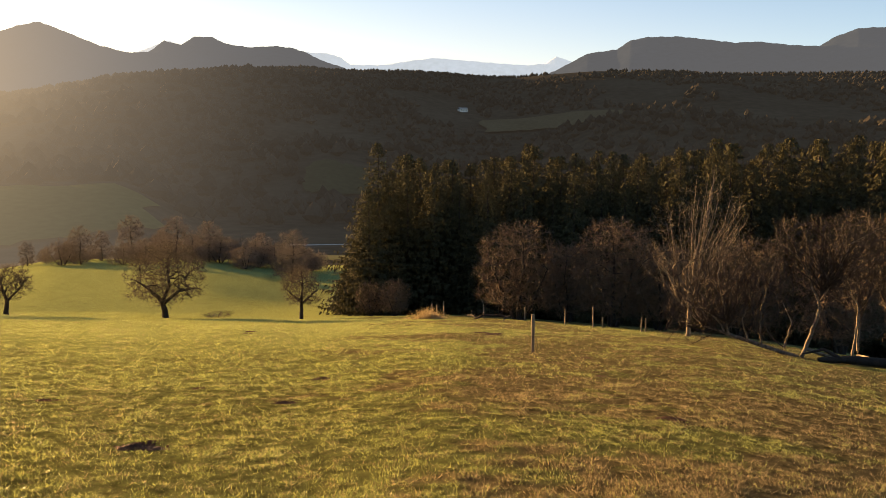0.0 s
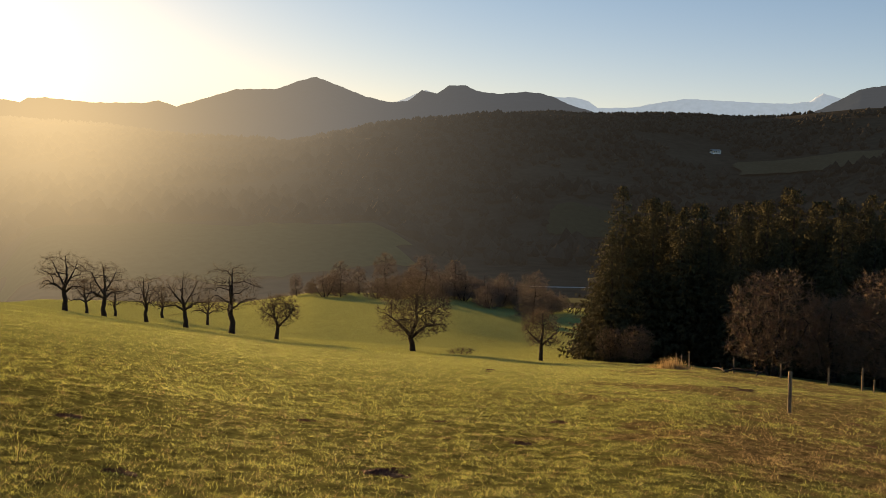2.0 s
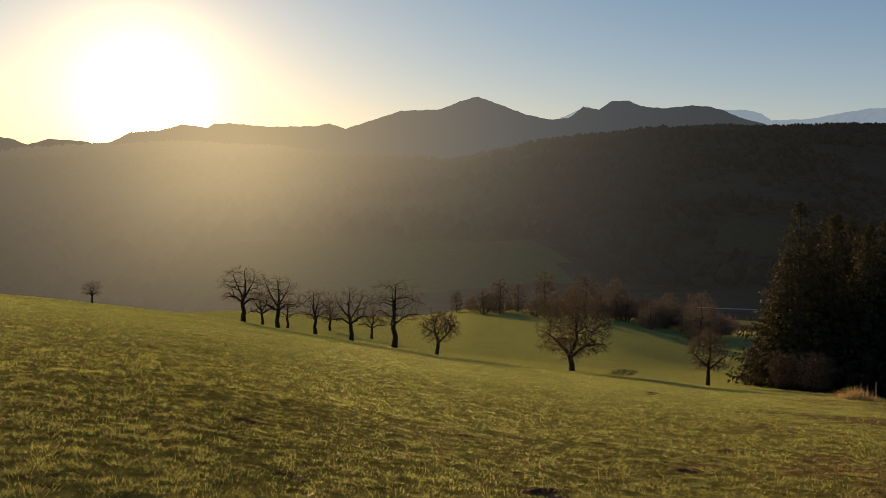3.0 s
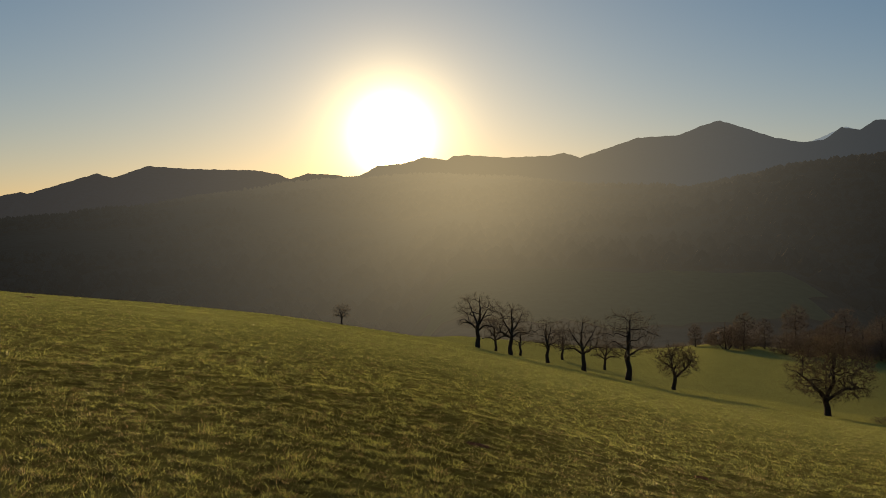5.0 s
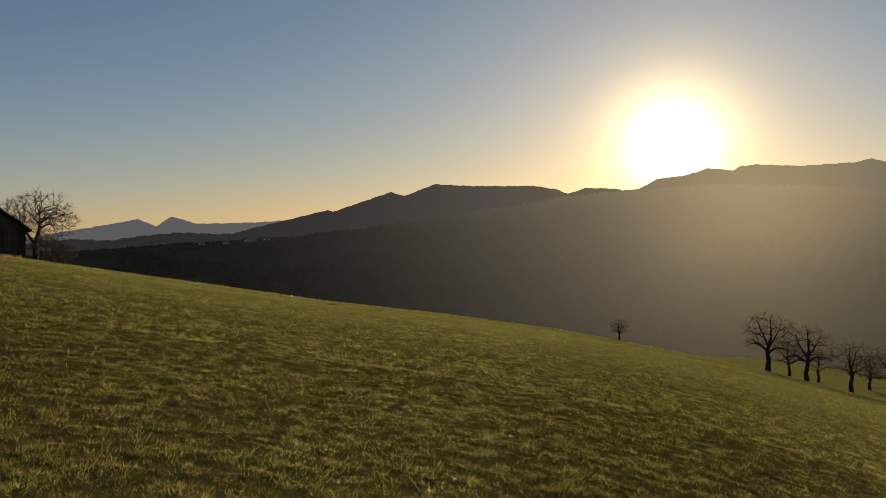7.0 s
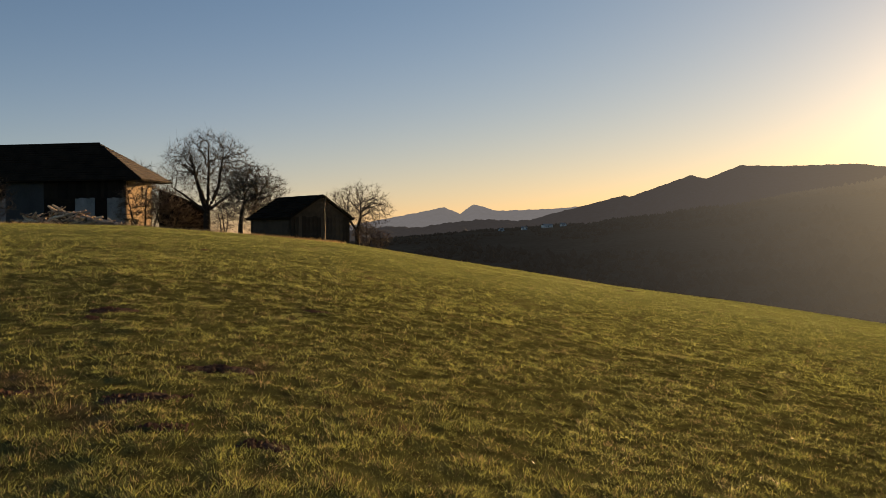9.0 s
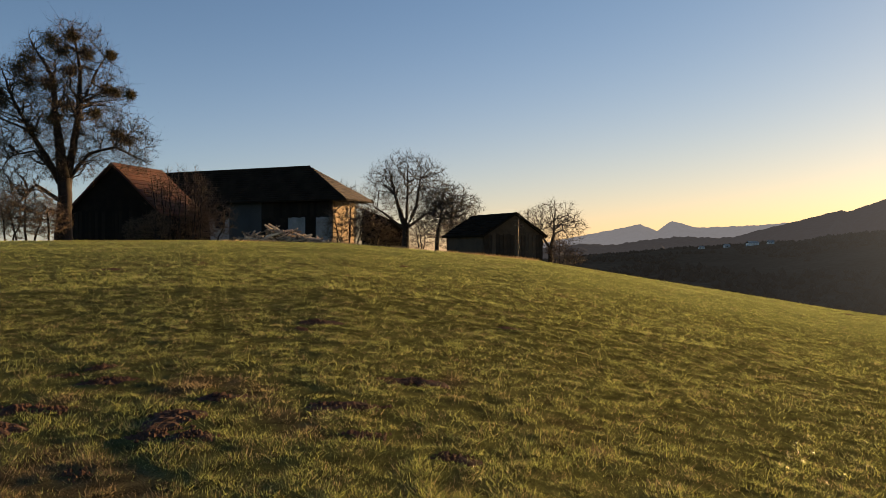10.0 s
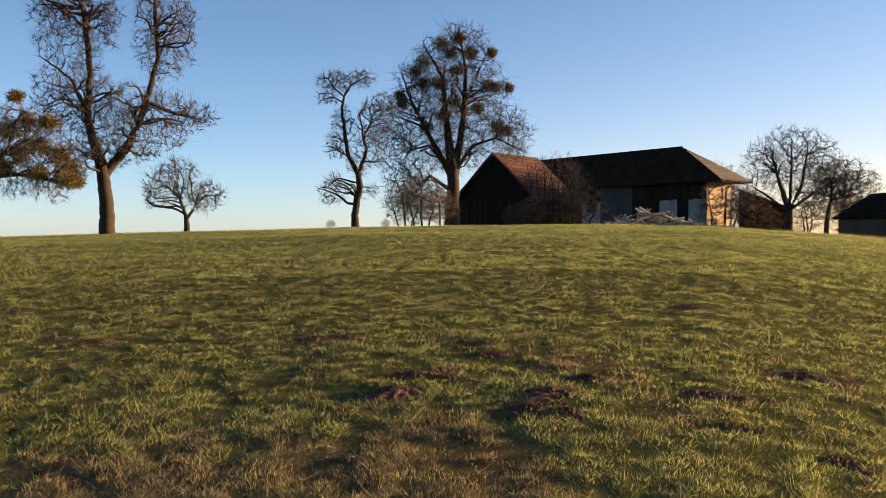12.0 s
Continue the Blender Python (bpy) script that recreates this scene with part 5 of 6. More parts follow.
def farmhouse():
    top = tagged(new("farmhouse"), "long old farmhouse with a dark hipped tile roof", "house")
    lat, rad = line_of_sight_frame(-104.55)
    corner = rad * 95
    u = (-lat * 0.848 + rad * 0.53).normalized()
    n = Vector((-u.y, u.x, 0))
    if n.dot(rad) < 0:
        n = -n
    width, length, over = 6.5, 34.0, 0.85
    eave, ridge = 8.0, 12.35
    up = Vector((0, 0, 1))
    e1, e2 = corner, corner + n * width
    e3, e4 = e2 + u * length, e1 + u * length
    r1 = corner + n * width / 2 + u * 7.3
    r2 = corner + n * width / 2 + u * (length - 3)
    for pts in ((e1, e4, r2, r1), (e2, e3, r2, r1)):
        g = Geo()
        q = [pts[0] + up * eave, pts[1] + up * eave, pts[2] + up * ridge, pts[3] + up * ridge]
        if pts[0] is e1:
            slab(g, q[1], q[0], q[3], q[2], 0.14)
        else:
            slab(g, q[0], q[1], q[2], q[3], 0.14)
        roof = part("roof", g, M_TILE_DARK, top)
    tile_rows(top, e1 + up * eave, e4 + up * eave, r2 + up * ridge, r1 + up * ridge, M_TILE_DARK, 16)
    # the hip faces the sun and takes the lighter tile copy
    tile_rows(top, e1 + up * eave, e2 + up * eave, r1 + up * ridge, r1 + up * ridge, M_TILE_SUNLIT, 16)
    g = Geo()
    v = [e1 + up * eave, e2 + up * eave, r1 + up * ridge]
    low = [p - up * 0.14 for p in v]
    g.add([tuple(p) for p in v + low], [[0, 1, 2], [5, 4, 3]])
    part("roof_hip", g, M_TILE_SUNLIT, top)
    g = Geo()
    g.tube([tuple(r1 + up * (ridge + 0.05)), tuple(r2 + up * (ridge + 0.05))], [0.12, 0.12], 6)
    part("ridge_cap", g, M_TILE_DARK, top)
    # walls: limewashed bays below, dark boards above on the long side; the hip roof juts far over the end wall
    w1 = corner + n * over + u * (over + 1.5)
    w2 = corner + n * (width - 0.5) + u * (over + 1.5)
    far_end = length - 2 * over - 1.5
    w3, w4 = w2 + u * far_end, w1 + u * far_end
    base, belt = 0.4, 6.15
    for u0, u1, mat in ((0, 2.4, M_LIME), (2.4, 3.9, M_BOARD), (3.9, 6.4, M_LIME), (6.4, 10.4, M_BOARD), (10.4, 15.4, M_PLASTER), (15.4, 18.6, M_LIME), (18.6, far_end, M_BOARD)):
        wall_piece(top, w1 + u * u0, w1 + u * u1, base, belt, 0.35, mat)
    wall_piece(top, w1, w1 + u * 10.4, belt, eave - 0.1, 0.35, M_BOARD)
    wall_piece(top, w1 + u * 10.4, w1 + u * 15.4, belt, eave - 0.1, 0.35, M_PLASTER)
    wall_piece(top, w1 + u * 15.4, w4, belt, eave - 0.1, 0.35, M_BOARD)
    wall_piece(top, w2, w1, base, eave - 0.1, 0.35, M_BRICK, "wall_end")
    wall_piece(top, w3, w2, base, eave - 0.1, 0.35, M_PLASTER)
    wall_piece(top, w4, w3, base, eave - 0.1, 0.35, M_PLASTER)
    plank_row(top, w1, w1 + u * 10.4, belt - 0.1, eave - 0.15, -n, M_BOARD, 0.45)
    plank_row(top, w1 + u * 15.4, w4, belt - 0.1, eave - 0.15, -n, M_BOARD, 0.45)
    # soffit under the jutting hip
    g = Geo()
    slab(g, e1 + up * (eave - 0.12), e1 + u * 2.3 + up * (eave - 0.12), e2 + u * 2.3 + up * (eave - 0.12), e2 + up * (eave - 0.12), 0.06)
    part("soffit", g, M_BOARD, top)
    for uu, z0, w, h, nm in ((3.15, 1.3, 1.3, 4.6, "door"), (8.4, 1.3, 3.6, 4.2, "gate"), (16.9, 4.9, 1.4, 1.6, "window"), (24.0, 2.4, 1.2, 1.6, "window")):
        opening(top, w1, u, -n, uu, z0, w, h, nm)
    opening(top, w1, n, -u, 3.5, 6.1, 0.7, 1.1)
    opening(top, w1, n, -u, 1.4, 2.4, 0.8, 1.2)
    # gutter along the front eave
    g = Geo()
    g.tube([tuple(e1 + up * (eave - 0.08) - n * 0.08), tuple(e4 + up * (eave - 0.08) - n * 0.08)], [0.07, 0.07], 6)
    part("gutter", g, M_TILE_DARK, top)
    # low dark outbuilding beside the end wall
    out = tagged(new("lean_to"), "low dark wooden lean-to beside the farmhouse", "shed")
    lat2, rad2 = line_of_sight_frame(-102.1)
    a, b = rad2 * 93 - lat2 * 2.2, rad2 * 93 + lat2 * 2.6
    za, zb = 6.6, 4.7
    for p, q in ((a, b), (b + rad2 * 4, a + rad2 * 4)):
        g = Geo()
        zp, zq = (za, zb) if p is a else (zb, za)
        slab(g, p + up * 0.3, q + up * 0.3, q + up * zq, p + up * zp, 0.2)
        part("wall", g, M_BOARD, out)
    wall_piece(out, b + rad2 * 4, b, 0.3, zb, 0.2, M_BOARD)
    e = lat2 * 0.4 - up * 0.16
    g = Geo()
    slab(g, a - rad2 * 0.4 + up * (za + 0.15), b + e - rad2 * 0.4 + up * (zb + 0.15), b + e + rad2 * 4.4 + up * (zb + 0.15), a + rad2 * 4.4 + up * (za + 0.15), 0.15)
    part("roof", g, M_TILE_DARK, out)
    tile_rows(out, b + e + rad2 * 4.4 + up * (zb + 0.16), b + e - rad2 * 0.4 + up * (zb + 0.16), a - rad2 * 0.4 + up * (za + 0.16), a + rad2 * 4.4 + up * (za + 0.16), M_TILE_DARK, 9)
    plank_row(out, a, b, 0.6, 4.4, -rad2, M_BOARD, 0.4)
    return top, w1, u, n


# grey copy of the roof tile with the hip's sunlight put into its base
M_TILE_SUNLIT = material("sunlit_hip_tile", (0.12, 0.095, 0.078), (0.055, 0.044, 0.038), 0.8, 10, 0.8, 0.4)


def gable_barn(name, a, b, depth, base, eave, ridge, wall_mat, roof_mat, label, over=0.4, rows=10, hip=0.0):
    """A gabled building: gable wall from a to b facing the meadow, running back by depth."""
    up = Vector((0, 0, 1))
    a, b = Vector((*a[:2], 0)), Vector((*b[:2], 0))
    w = (b - a).normalized()
    ax = Vector((-w.y, w.x, 0))
    if ax.dot(a) < 0:
        ax = -ax
    c, d = a + ax * depth, b + ax * depth
    m1, m2 = (a + b) / 2, (c + d) / 2
    top = tagged(new(name), label, "barn")
    for p, q in ((b, a), (d, b), (c, d), (a, c)):
        wall_piece(top, p, q, base, eave, 0.25, wall_mat)
    for m, p, q, s in ((m1, a, b, 1), (m2, c, d, -1)):
        g = Geo()
        k = ax * 0.25 * s
        v = [p + up * eave, q + up * eave, m + up * (ridge - 0.1)]
        g.add([tuple(x) for x in v] + [tuple(x + k) for x in v], [[0, 1, 2], [5, 4, 3], [0, 3, 4], [0, 4, 1]])
        part("gable", g, wall_mat, top)
    half = (b - a).length / 2
    drop = (ridge - eave) / half * over
    r1, r2 = m1 - ax * over, m2 + ax * over
    for e, s in ((a, -1), (b, 1)):
        f1, f2 = e + w * s * over - ax * over + up * (eave - drop), e + w * s * over + ax * (depth + over) + up * (eave - drop)
        g = Geo()
        if s < 0:
            slab(g, f2, f1, r1 + up * ridge, r2 + up * ridge, 0.12)
        else:
            slab(g, f1, f2, r2 + up * ridge, r1 + up * ridge, 0.12)
        part("roof", g, roof_mat, top)
        tile_rows(top, f1, f2, r2 + up * ridge, r1 + up * ridge, roof_mat, rows)
    plank_row(top, a, b, base + 0.2, eave, -ax, wall_mat, 0.35)
    return top, a, b, ax


house, house_corner, house_u, house_n = farmhouse()
gable_barn("shed", spot(-122.4, 80), spot(-116.9, 74), 6.2, 0.8, 5.3, 9.5, M_BOARD, M_TILE_RED, "dark wooden shed with a red tiled roof under branches", 0.4, 12)
gable_barn("small_barn", Vector((-64.06, -5.46, 0)), Vector((-67.4, -0.96, 0)), 6.1, -0.6, 3.3, 5.0, M_GREYBOARD, M_TILE_DARK, "small dark wooden barn at the edge of the meadow", 0.3, 9)

# heap of firewood before the farmhouse
pile = tagged(new("wood_pile"), "heap of pale cut firewood before the farmhouse wall", "wood pile")
pile_at = spot(-108.6, 67)
pile.location = pile_at
pile.rotation_euler = (0, 0, radians(108.6))
logs = []
for k in range(4):
    g = Geo()
    q = 0.04 + 0.014 * k
    g.tube([(-0.24 - 0.09 * k, 0, 0), (0, 0.02, 0.01), (0.24 + 0.09 * k, 0, 0)], [q, q * 1.05, q * 0.95], 7, cap=True)
    logs.append(g.mesh("log", M_LOG))
r = np.random.RandomState(31)
for i in range(298):
    x = r.uniform(-3.8, 3.6)
    hgt = 1.75 * max(0.12, 1 - abs(x + 0.9) / 4.6)
    yy = r.uniform(-1, 1)
    ob = part("log", logs[r.randint(4)], None, pile)
    ob.location = (x, yy * 1.4, max(0.1, r.uniform(0.2, 1) * hgt * (1 - 0.55 * abs(yy))))
    ob.rotation_euler = (r.uniform(-0.3, 0.3), r.uniform(-0.6, 0.6), r.uniform(-1.5, 1.5))

# bushes round the buildings
shrub = tree_meshes(96, [trunk_line((0, 0, 0.06), (0.1, 1, 0.05), (0.2, 2.4, 0.03)), trunk_line((-0.4, 0, 0.05), (-0.8, 1.2, 0.04), (-1, 2.4, 0.02)), trunk_line((0.5, 0, 0.05), (0.9, 1.2, 0.04), (1.2, 2.2, 0.02))], [(0, 0, 1.7, 1.9, 1.6, 1.5)], 800, tip=0.012, twig=0.5, kill=0.32, step=0.25, fine=M_RUST, up=0.5, per_node=9)
poles = tree_meshes(97, [trunk_line((0.5 * k - 1.6, 0, 0.05), (0.5 * k - 1.5 + 0.1 * math.sin(k * 3), 2.2, 0.04), (0.55 * k - 1.8, 4.4, 0.015)) for k in range(7)], [(0, 0, 3.8, 2.2, 1.2, 1.6)], 500, tip=0.014, twig=0.6, kill=0.4, step=0.3, fine=M_RUST, up=0.8)
for i, (az, d, sc, kind, lab) in enumerate(((-118.4, 72, 0.7, shrub, "tangled reddish bush against the shed"), (-117.2, 72, 0.9, shrub, "tangled reddish bush against the shed"), (-115.7, 73, 1.25, poles, "clump of thin bare saplings by the shed"), (-114.6, 74, 1.15, shrub, "tangled reddish bush against the shed"), (-116.6, 74, 1.1, poles, "clump of thin bare saplings by the shed"), (-113.7, 78, 1.45, shrub, "dense brown bush before the farmhouse wall"), (-114.3, 76, 1.2, poles, "clump of thin bare saplings by the shed"),
                                           (-104.4, 90, 1.7, shrub, "leafless bush at the farmhouse corner"), (-102.9, 90, 1.5, shrub, "leafless bush at the farmhouse corner"), (-101.6, 92, 1.0, shrub, "leafless bush by the lean-to"), (-124.8, 66, 1.4, shrub, "leafless bush under the large tree"), (-126.0, 64, 1.1, shrub, "leafless bush under the large tree"), (-123.6, 64, 1.0, shrub, "leafless bush under the large tree"),
                                           (-131.2, 55, 0.2, shrub, "low brown brush on the brow of the meadow"), (-127.4, 56, 0.2, shrub, "low brown brush on the brow of the meadow"), (-89.6, 70, 0.7, shrub, "low brown bush beside the small barn"), (-88.6, 70, 0.55, shrub, "low brown bush beside the small barn"), (-99.3, 88, 1.2, shrub, "leafless bush between the farm buildings"), (-96.9, 78, 1.1, shrub, "leafless bush between the farm buildings"))):
    tagged(plant("bush", kind, az, d, lab, "bushes round the farm", sc, i * 1.1), category="bush")
heap = tagged(plant("brush_heap", shrub, -15.7, 73, "low heap of brushwood on the meadow", "", 0.5, 0.4), category="brushwood")
heap.scale = (0.8, 0.5, 0.22)


sapling = tree_meshes(98, [trunk_line((0, 0, 0.05), (0.05, 1.2, 0.04), (-0.05, 2.4, 0.03), (0.1, 3.6, 0.01))], [(0, 0, 2.9, 0.55, 0.5, 0.8)], 110, tip=0.008, twig=0.35, kill=0.28, step=0.2, per_node=4, fine=M_PALE, bark=M_PALE)
plant("sapling", sapling, -92.50, 62, "thin pale sapling before the small barn")


# ---- houses of the far village ----
def far_house(az, d, length, high, mat, label, turn=0.3):
    top = tagged(new("far_house"), label, "house", "houses of the far village")
    top.location = spot(az, d, 0)
    top.rotation_euler = (0, 0, radians(-az) + turn)
    wide = length * 0.6
    part("wall", box_mesh("wall", (-length / 2, -wide / 2, -1), (length / 2, wide / 2, high * 0.6), mat), None, top)
    g = Geo()
    slab(g, (-length / 2 - 0.5, -wide / 2 - 0.5, high * 0.58), (length / 2 + 0.5, -wide / 2 - 0.5, high * 0.58), (length / 2 + 0.5, 0, high), (-length / 2 - 0.5, 0, high), 0.2)
    part("roof", g, M_ROOF_PALE, top)
    g = Geo()
    slab(g, (length / 2 + 0.5, wide / 2 + 0.5, high * 0.58), (-length / 2 - 0.5, wide / 2 + 0.5, high * 0.58), (-length / 2 - 0.5, 0, high), (length / 2 + 0.5, 0, high), 0.2)
    part("roof", g, M_ROOF_PALE, top)
    me = box_mesh("window", (-0.6, -0.05, 0), (0.6, 0.05, 1.2), M_GLASS)
    for i in range(3):
        ob = part("window", me, None, top)
        ob.location = ((i - 1) * length * 0.28, -wide / 2 - 0.02, high * 0.25)


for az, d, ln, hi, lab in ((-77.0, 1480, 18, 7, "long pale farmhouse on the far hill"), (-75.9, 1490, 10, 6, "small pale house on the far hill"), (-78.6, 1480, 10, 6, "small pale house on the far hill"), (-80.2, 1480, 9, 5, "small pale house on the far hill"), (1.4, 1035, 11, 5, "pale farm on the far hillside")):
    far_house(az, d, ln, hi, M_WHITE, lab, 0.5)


# ---- molehills ----
def molehill(az, d, size, wide, seed):
    """A heap of crumbled earth, wide: its length across the slope against its depth."""
    r = np.random.RandomState(seed)
    k, rings_n = 52, 17
    ph = r.uniform(0, 6.28, 4)
    g = Geo()
    f, a = np.meshgrid(np.linspace(0, 1, rings_n), np.arange(k) * 2 * math.pi / k, indexing="ij")
    edge = 1 + 0.22 * np.sin(2 * a + ph[0]) + 0.2 * np.sin(3 * a + ph[1]) + 0.08 * np.sin(7 * a + ph[2]) + 0.04 * np.sin(13 * a + ph[3])
    q = size * (1.2 * (1 - f) + 0.02) * edge
    hx, hy = q * np.cos(a) * wide, q * np.sin(a)
    crumb = 0.5 * vnoise(hx + seed, hy, size * 0.42, seed) + 0.5 * vnoise(hx, hy + seed, size * 0.16, seed + 1) + r.uniform(-0.09, 0.09, q.shape)
    hz = -0.04 + size * 0.22 * np.minimum(1, f * 1.6) ** 0.7 + size * 0.2 * crumb * np.minimum(1, f * 3)
    fs = [[i * k + j, i * k + (j + 1) % k, (i + 1) * k + (j + 1) % k, (i + 1) * k + j] for i in range(rings_n - 1) for j in range(k)]
    g.add(np.stack([hx, hy, hz], -1), fs)
    # loose clods strewn over and round the heap
    for i in range(70):
        t, far = r.uniform(0, 6.28), r.uniform(0.1, 1.45) * size
        c = np.array([math.cos(t) * far * wide, math.sin(t) * far, -0.02 + max(0.0, size * 0.3 * (1 - far / size / 1.2))])
        o = r.uniform(0.008, 0.024) * r.uniform(0.7, 1.3, 6)
        g.add(c + np.array([(o[0], 0, 0), (0, o[1], 0), (-o[2], 0, 0), (0, -o[3], 0), (0, 0, o[4]), (0, 0, -o[5])]), [[0, 1, 4], [1, 2, 4], [2, 3, 4], [3, 0, 4], [1, 0, 5], [2, 1, 5], [3, 2, 5], [0, 3, 5]])
    ob = tagged(part("molehill", g, M_EARTH), "low molehill of dark loose earth in the grass", "molehill", "molehills in the meadow")
    x, y = d * math.sin(radians(az)), d * math.cos(radians(az))
    ob.location = (x, y, float(height(x, y) + turf(x, y)))
    ob.rotation_euler = (0, 0, radians(-az))


MOLES = [
    (-115.9, 5.95, 0.21, 1.1), (-116.9, 5.6, 0.12, 1.3), (-113.05, 6.53, 0.14, 1.3), (-105.6, 6.25, 0.17, 1.9), (-103.6, 6.3, 0.12, 1.4), (-101.7, 7.3, 0.13, 1.8), (-99.8, 7.4, 0.17, 1.3),
    (-106.6, 10.8, 0.17, 1.5), (-107.7, 10.2, 0.13, 1.1), (-126.5, 6.0, 0.2, 1.2), (-125.15, 6.55, 0.13, 1.6), (-123.1, 6.45, 0.11, 1.5), (-129.8, 8.3, 0.14, 1.6), (-132.2, 8.2, 0.14, 1.7), (-122.4, 7.6, 0.12, 1.9), (-120.0, 7.3, 0.12, 1.6),
    (-146.0, 9.0, 0.16, 1.6), (-147.4, 8.8, 0.12, 1.4), (-121.9, 5.0, 0.11, 1.1), (-119.3, 7.3, 0.14, 1.2), (-120.3, 7.9, 0.14, 1.5), (-119.8, 19.1, 0.19, 1.3), (-114.4, 20.2, 0.15, 1.4), (-114.2, 20.8, 0.13, 1.2), (-97.5, 5.2, 0.14, 1.3),
    (-114.8, 5.5, 0.13, 1.0), (-104.0, 5.5, 0.1, 1.8), (-8.7, 15.6, 0.15, 1.2), (-21.5, 8.8, 0.19, 1.3), (-17.2, 14.5, 0.13, 1.2), (11.3, 16.1, 0.13, 1.3), (10.1, 21.6, 0.14, 1.5), (-11.5, 12.2, 0.14, 1.1), (2.6, 33.5, 0.2, 1.5), (3.4, 32.0, 0.24, 1.3), (3.9, 33.2, 0.17, 1.2), (16.0, 10.9, 0.14, 1.2),
    (-13.7, 38.9, 0.2, 1.3), (-13.8, 37.2, 0.18, 1.2), (-42.5, 10.8, 0.13, 1.2), (-39.8, 7.7, 0.13, 1.2), (-26.9, 13.3, 0.13, 1.2), (-71.5, 48.7, 0.26, 1.4), (-66.1, 82.8, 0.3, 1.4), (-93.4, 11.9, 0.13, 1.3), (-100.6, 23.5, 0.13, 1.3), (-62.4, 35.1, 0.13, 1.3),
]
for i, (az, d, size, wide) in enumerate(MOLES):
    molehill(az, d, size, wide, 200 + i)


# ---- grass ----
def grass(name, tufts, d0, d1, tall, width, want_dry, mat, label, seed, az0=-163.0, az1=38.0, blades=10, gaps=0.4):
    """Tufts of blades over the meadow, denser near by."""
    r = np.random.RandomState(seed)
    az = r.uniform(az0, az1, tufts)
    d = d0 * (d1 / d0) ** r.uniform(0, 1, tufts)
    x, y = d * np.sin(np.radians(az)), d * np.cos(np.radians(az))
    dry = dryness(x, y)
    keep = (r.rand(tufts) < np.maximum(dry, 0.28)) if want_dry else (r.rand(tufts) > dry * 0.75)
    keep &= 0.6 * tussock(x, y) + 0.1 * vnoise(x, y, 1.1, 73) + 0.6 * r.rand(tufts) > gaps
    for maz, md, ms, mw in MOLES:
        if d0 < md * 1.1 and md < 30:
            keep &= np.hypot(x - md * math.sin(radians(maz)), y - md * math.cos(radians(maz))) > ms * 0.9 * mw**0.5
    x, y, d = x[keep], y[keep], d[keep]
    size = r.uniform(0.5, 1.5, len(x)) * (0.65 + 0.65 * tussock(x, y))
    x, y, d, size = (np.repeat(q, blades) for q in (x, y, d, size))
    n = len(x)
    far = np.sqrt(np.maximum(d, 5) / 5)
    a = r.uniform(0, 2 * math.pi, n)
    q = np.sqrt(r.rand(n)) * 0.05 * size * far**0.8
    x, y = x + q * np.cos(a), y + q * np.sin(a)
    z = height(x, y) + turf(x, y) - 0.01
    h = tall * size * r.uniform(0.5, 1.2, n) * far**0.22
    w = width * r.uniform(0.7, 1.3, n) * far**1.0
    out = r.uniform(0.05, 1.1, n) * h
    lean = np.stack([np.cos(a) * out, np.sin(a) * out], -1) + r.normal(0, 0.5, (n, 2)) * h[:, None]
    b = a + r.uniform(0.8, 2.3, n)
    p = np.stack([x, y, z], -1)
    u = np.stack([np.cos(b), np.sin(b), np.zeros(n)], -1) * w[:, None]
    tip = p + np.stack([lean[:, 0], lean[:, 1], h * 0.9], -1)
    g = Geo()
    i = np.arange(n)[:, None]
    g.add(np.stack([p - u, p + u, tip], 1).reshape(-1, 3), i * 3 + [0, 1, 2])
    return tagged(part(name, g, mat), label, "grass", kind="stuff")


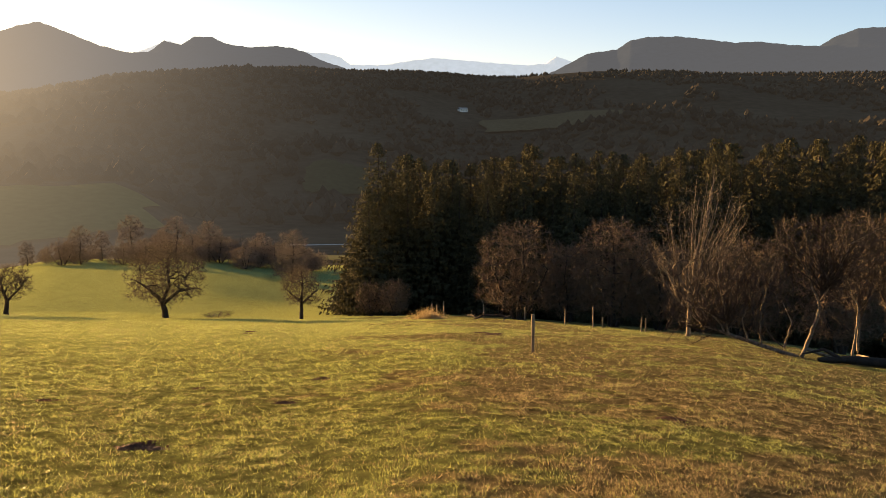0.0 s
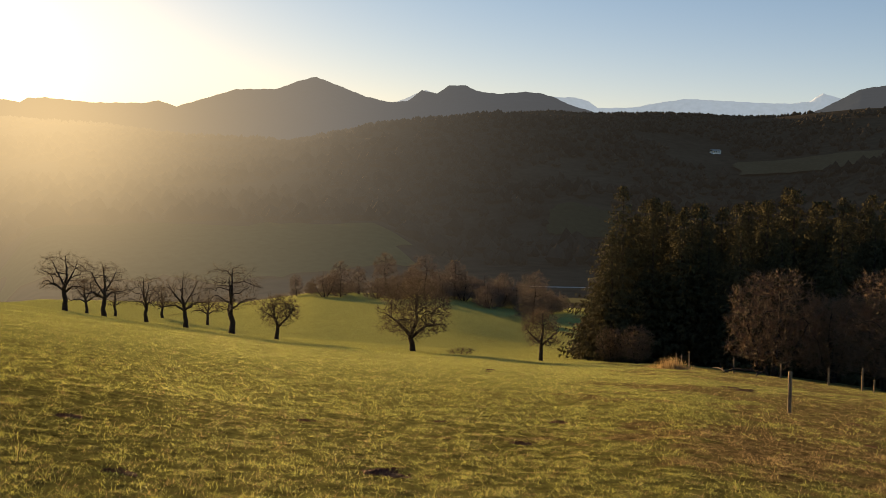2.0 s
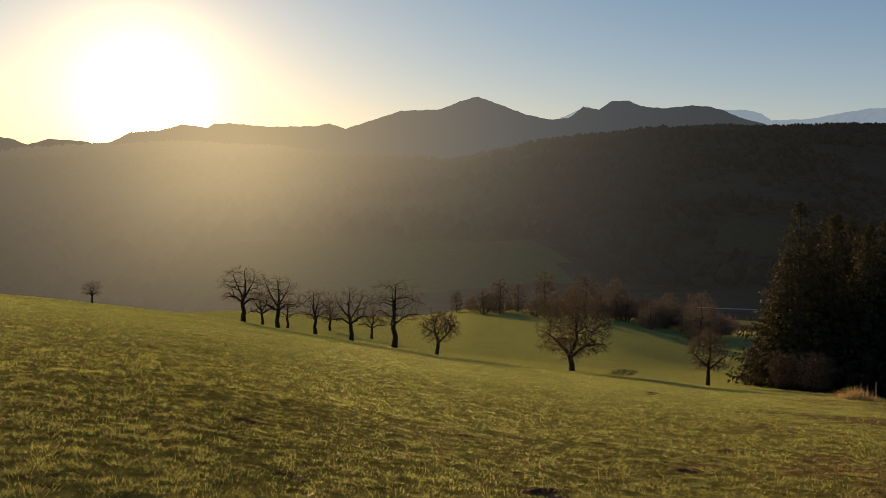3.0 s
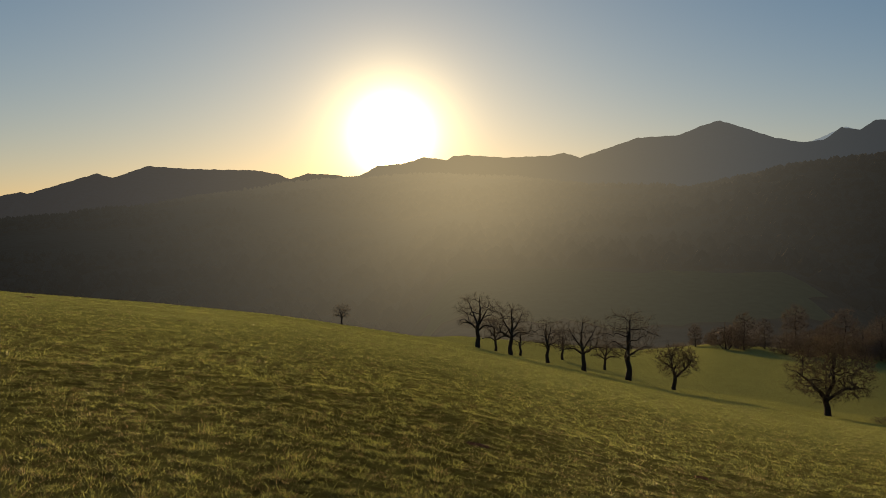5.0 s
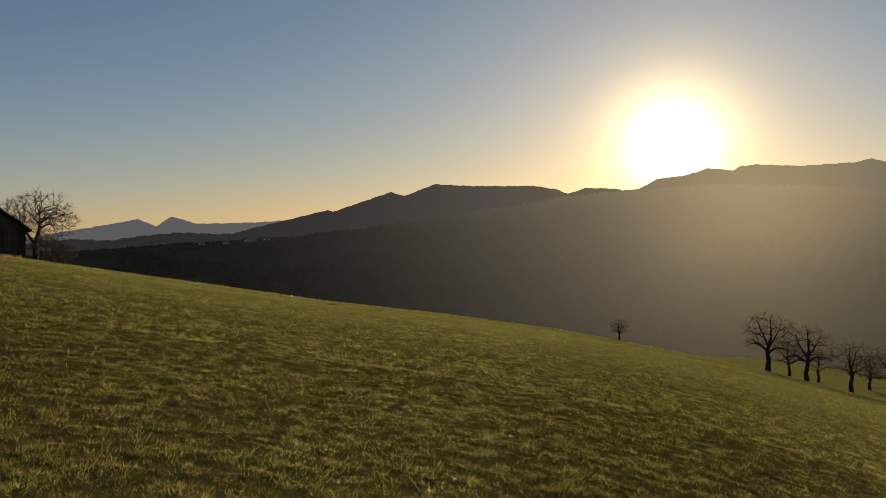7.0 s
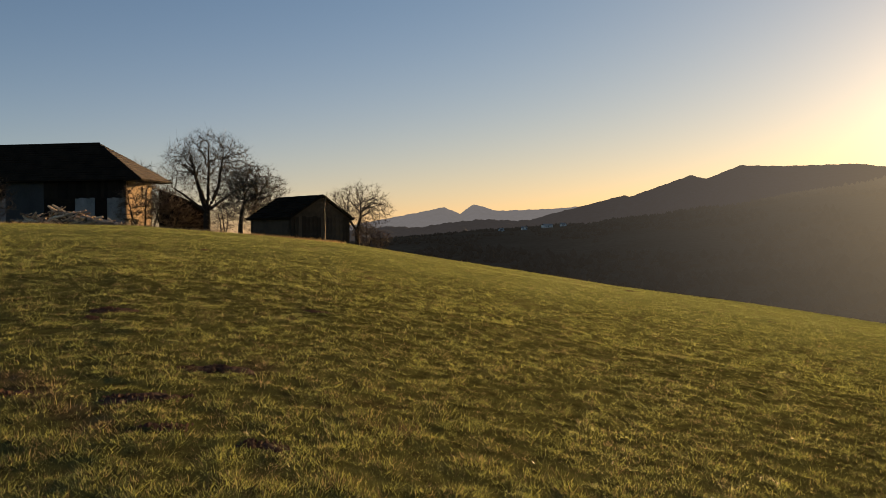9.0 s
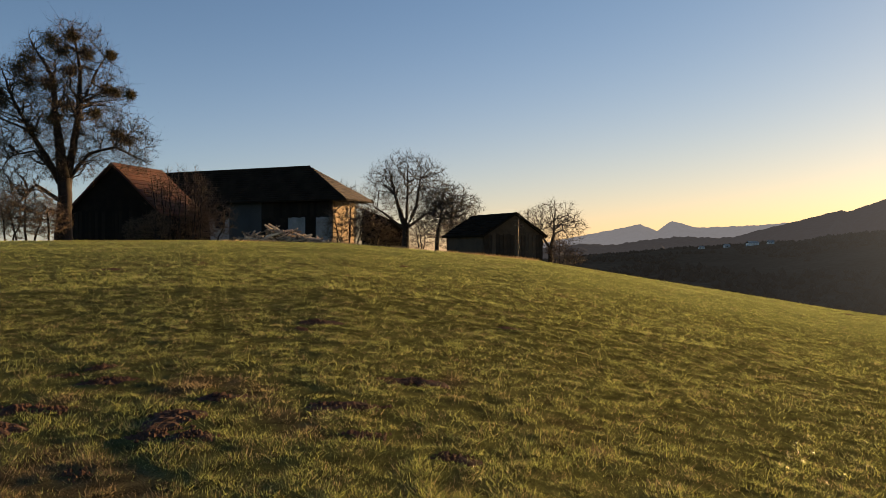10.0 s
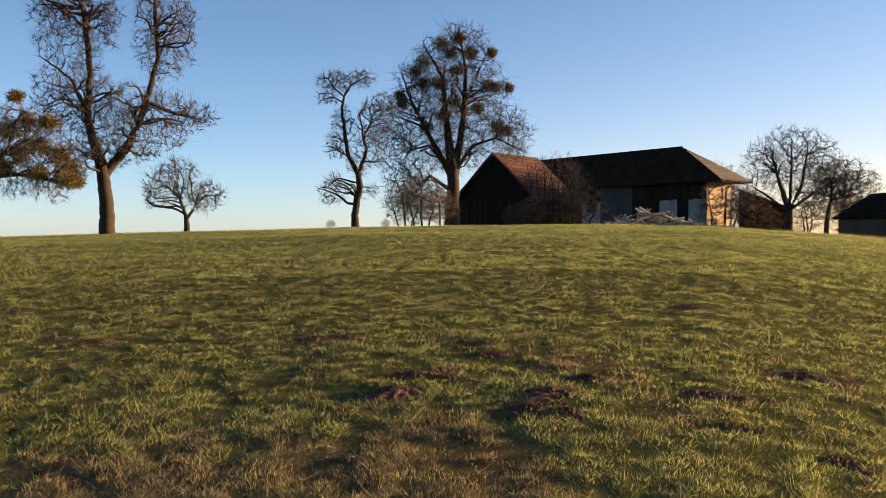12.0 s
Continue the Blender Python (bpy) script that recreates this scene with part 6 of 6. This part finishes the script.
grass("meadow_grass", 84000, 3.3, 15, 0.031, 0.0019, False, M_BLADE, "short tufty green meadow grass lit from behind", 301, blades=12, gaps=0.44)
grass("withered_grass", 90000, 3.3, 15, 0.034, 0.0018, True, M_DRY, "withered straw-coloured grass among the green", 302, blades=10)
grass("slope_grass", 120000, 14.5, 62, 0.04, 0.0025, False, M_BLADE, "short green grass on the open slope", 304, blades=7, gaps=0.3)
grass("slope_straw", 46000, 14.5, 62, 0.045, 0.0023, True, M_DRY, "withered grass on the open slope", 305, blades=7)
grass("distant_grass", 44000, 58, 120, 0.036, 0.0032, False, M_BLADE, "short green grass on the far meadow slope", 303, -165, 4, 4)

# tall dry tuft by the fence
r = np.random.RandomState(44)
g = Geo()
for i in range(1300):
    x, y = r.normal(0, 0.55), r.normal(0, 0.4)
    h = r.uniform(0.3, 1.15) * math.exp(-0.6 * abs(x))
    l = r.normal(0, 0.22, 2) + [0.25 * x, 0.2 * y]
    a = r.uniform(0, 6.28)
    u = np.array([math.cos(a), math.sin(a), 0]) * 0.014
    p = np.array([x, y, -0.1 - 0.18 * y])
    g.add([p - u, p + u, p + [l[0], l[1], h]], [[0, 1, 2]])
tuft = tagged(part("dry_tuft", g, M_DRY), "tall tuft of withered grass by the fence posts", "grass", kind="stuff")
tuft.location = spot(-1.1, 57)

# rough weeds along the edge of the farmyard
r = np.random.RandomState(46)
n = 9000
az = r.uniform(-113, -91, n)
d = np.interp(az, [-113, -104, -91], [59, 60, 60]) + r.normal(0, 1.3, n)
keep = vnoise(az, d, 0.9, 81) > 0.42
az, d = az[keep], d[keep]
n = len(az)
x, y = d * np.sin(np.radians(az)), d * np.cos(np.radians(az))
p = np.stack([x, y, height(x, y) - 0.03], -1)
a = r.uniform(0, 6.28, n)
u = np.stack([np.cos(a), np.sin(a), 0 * a], -1) * 0.011
tip = p + np.stack([r.normal(0, 0.07, n), r.normal(0, 0.07, n), r.uniform(0.08, 0.3, n)], -1)
g = Geo()
g.add(np.stack([p - u, p + u, tip], 1).reshape(-1, 3), np.arange(n * 3).reshape(-1, 3))
tagged(part("rough_weeds", g, M_DRY), "withered weeds along the edge of the farmyard", "weeds", kind="stuff")

grass("near_grass", 5000, 0.9, 3.3, 0.04, 0.002, False, M_BLADE, "short green grass underfoot", 306, -180, 180, 8)
grass("back_grass", 11000, 3.3, 30, 0.045, 0.0026, False, M_BLADE, "short green grass on the slope behind", 307, 38, 197, 7)
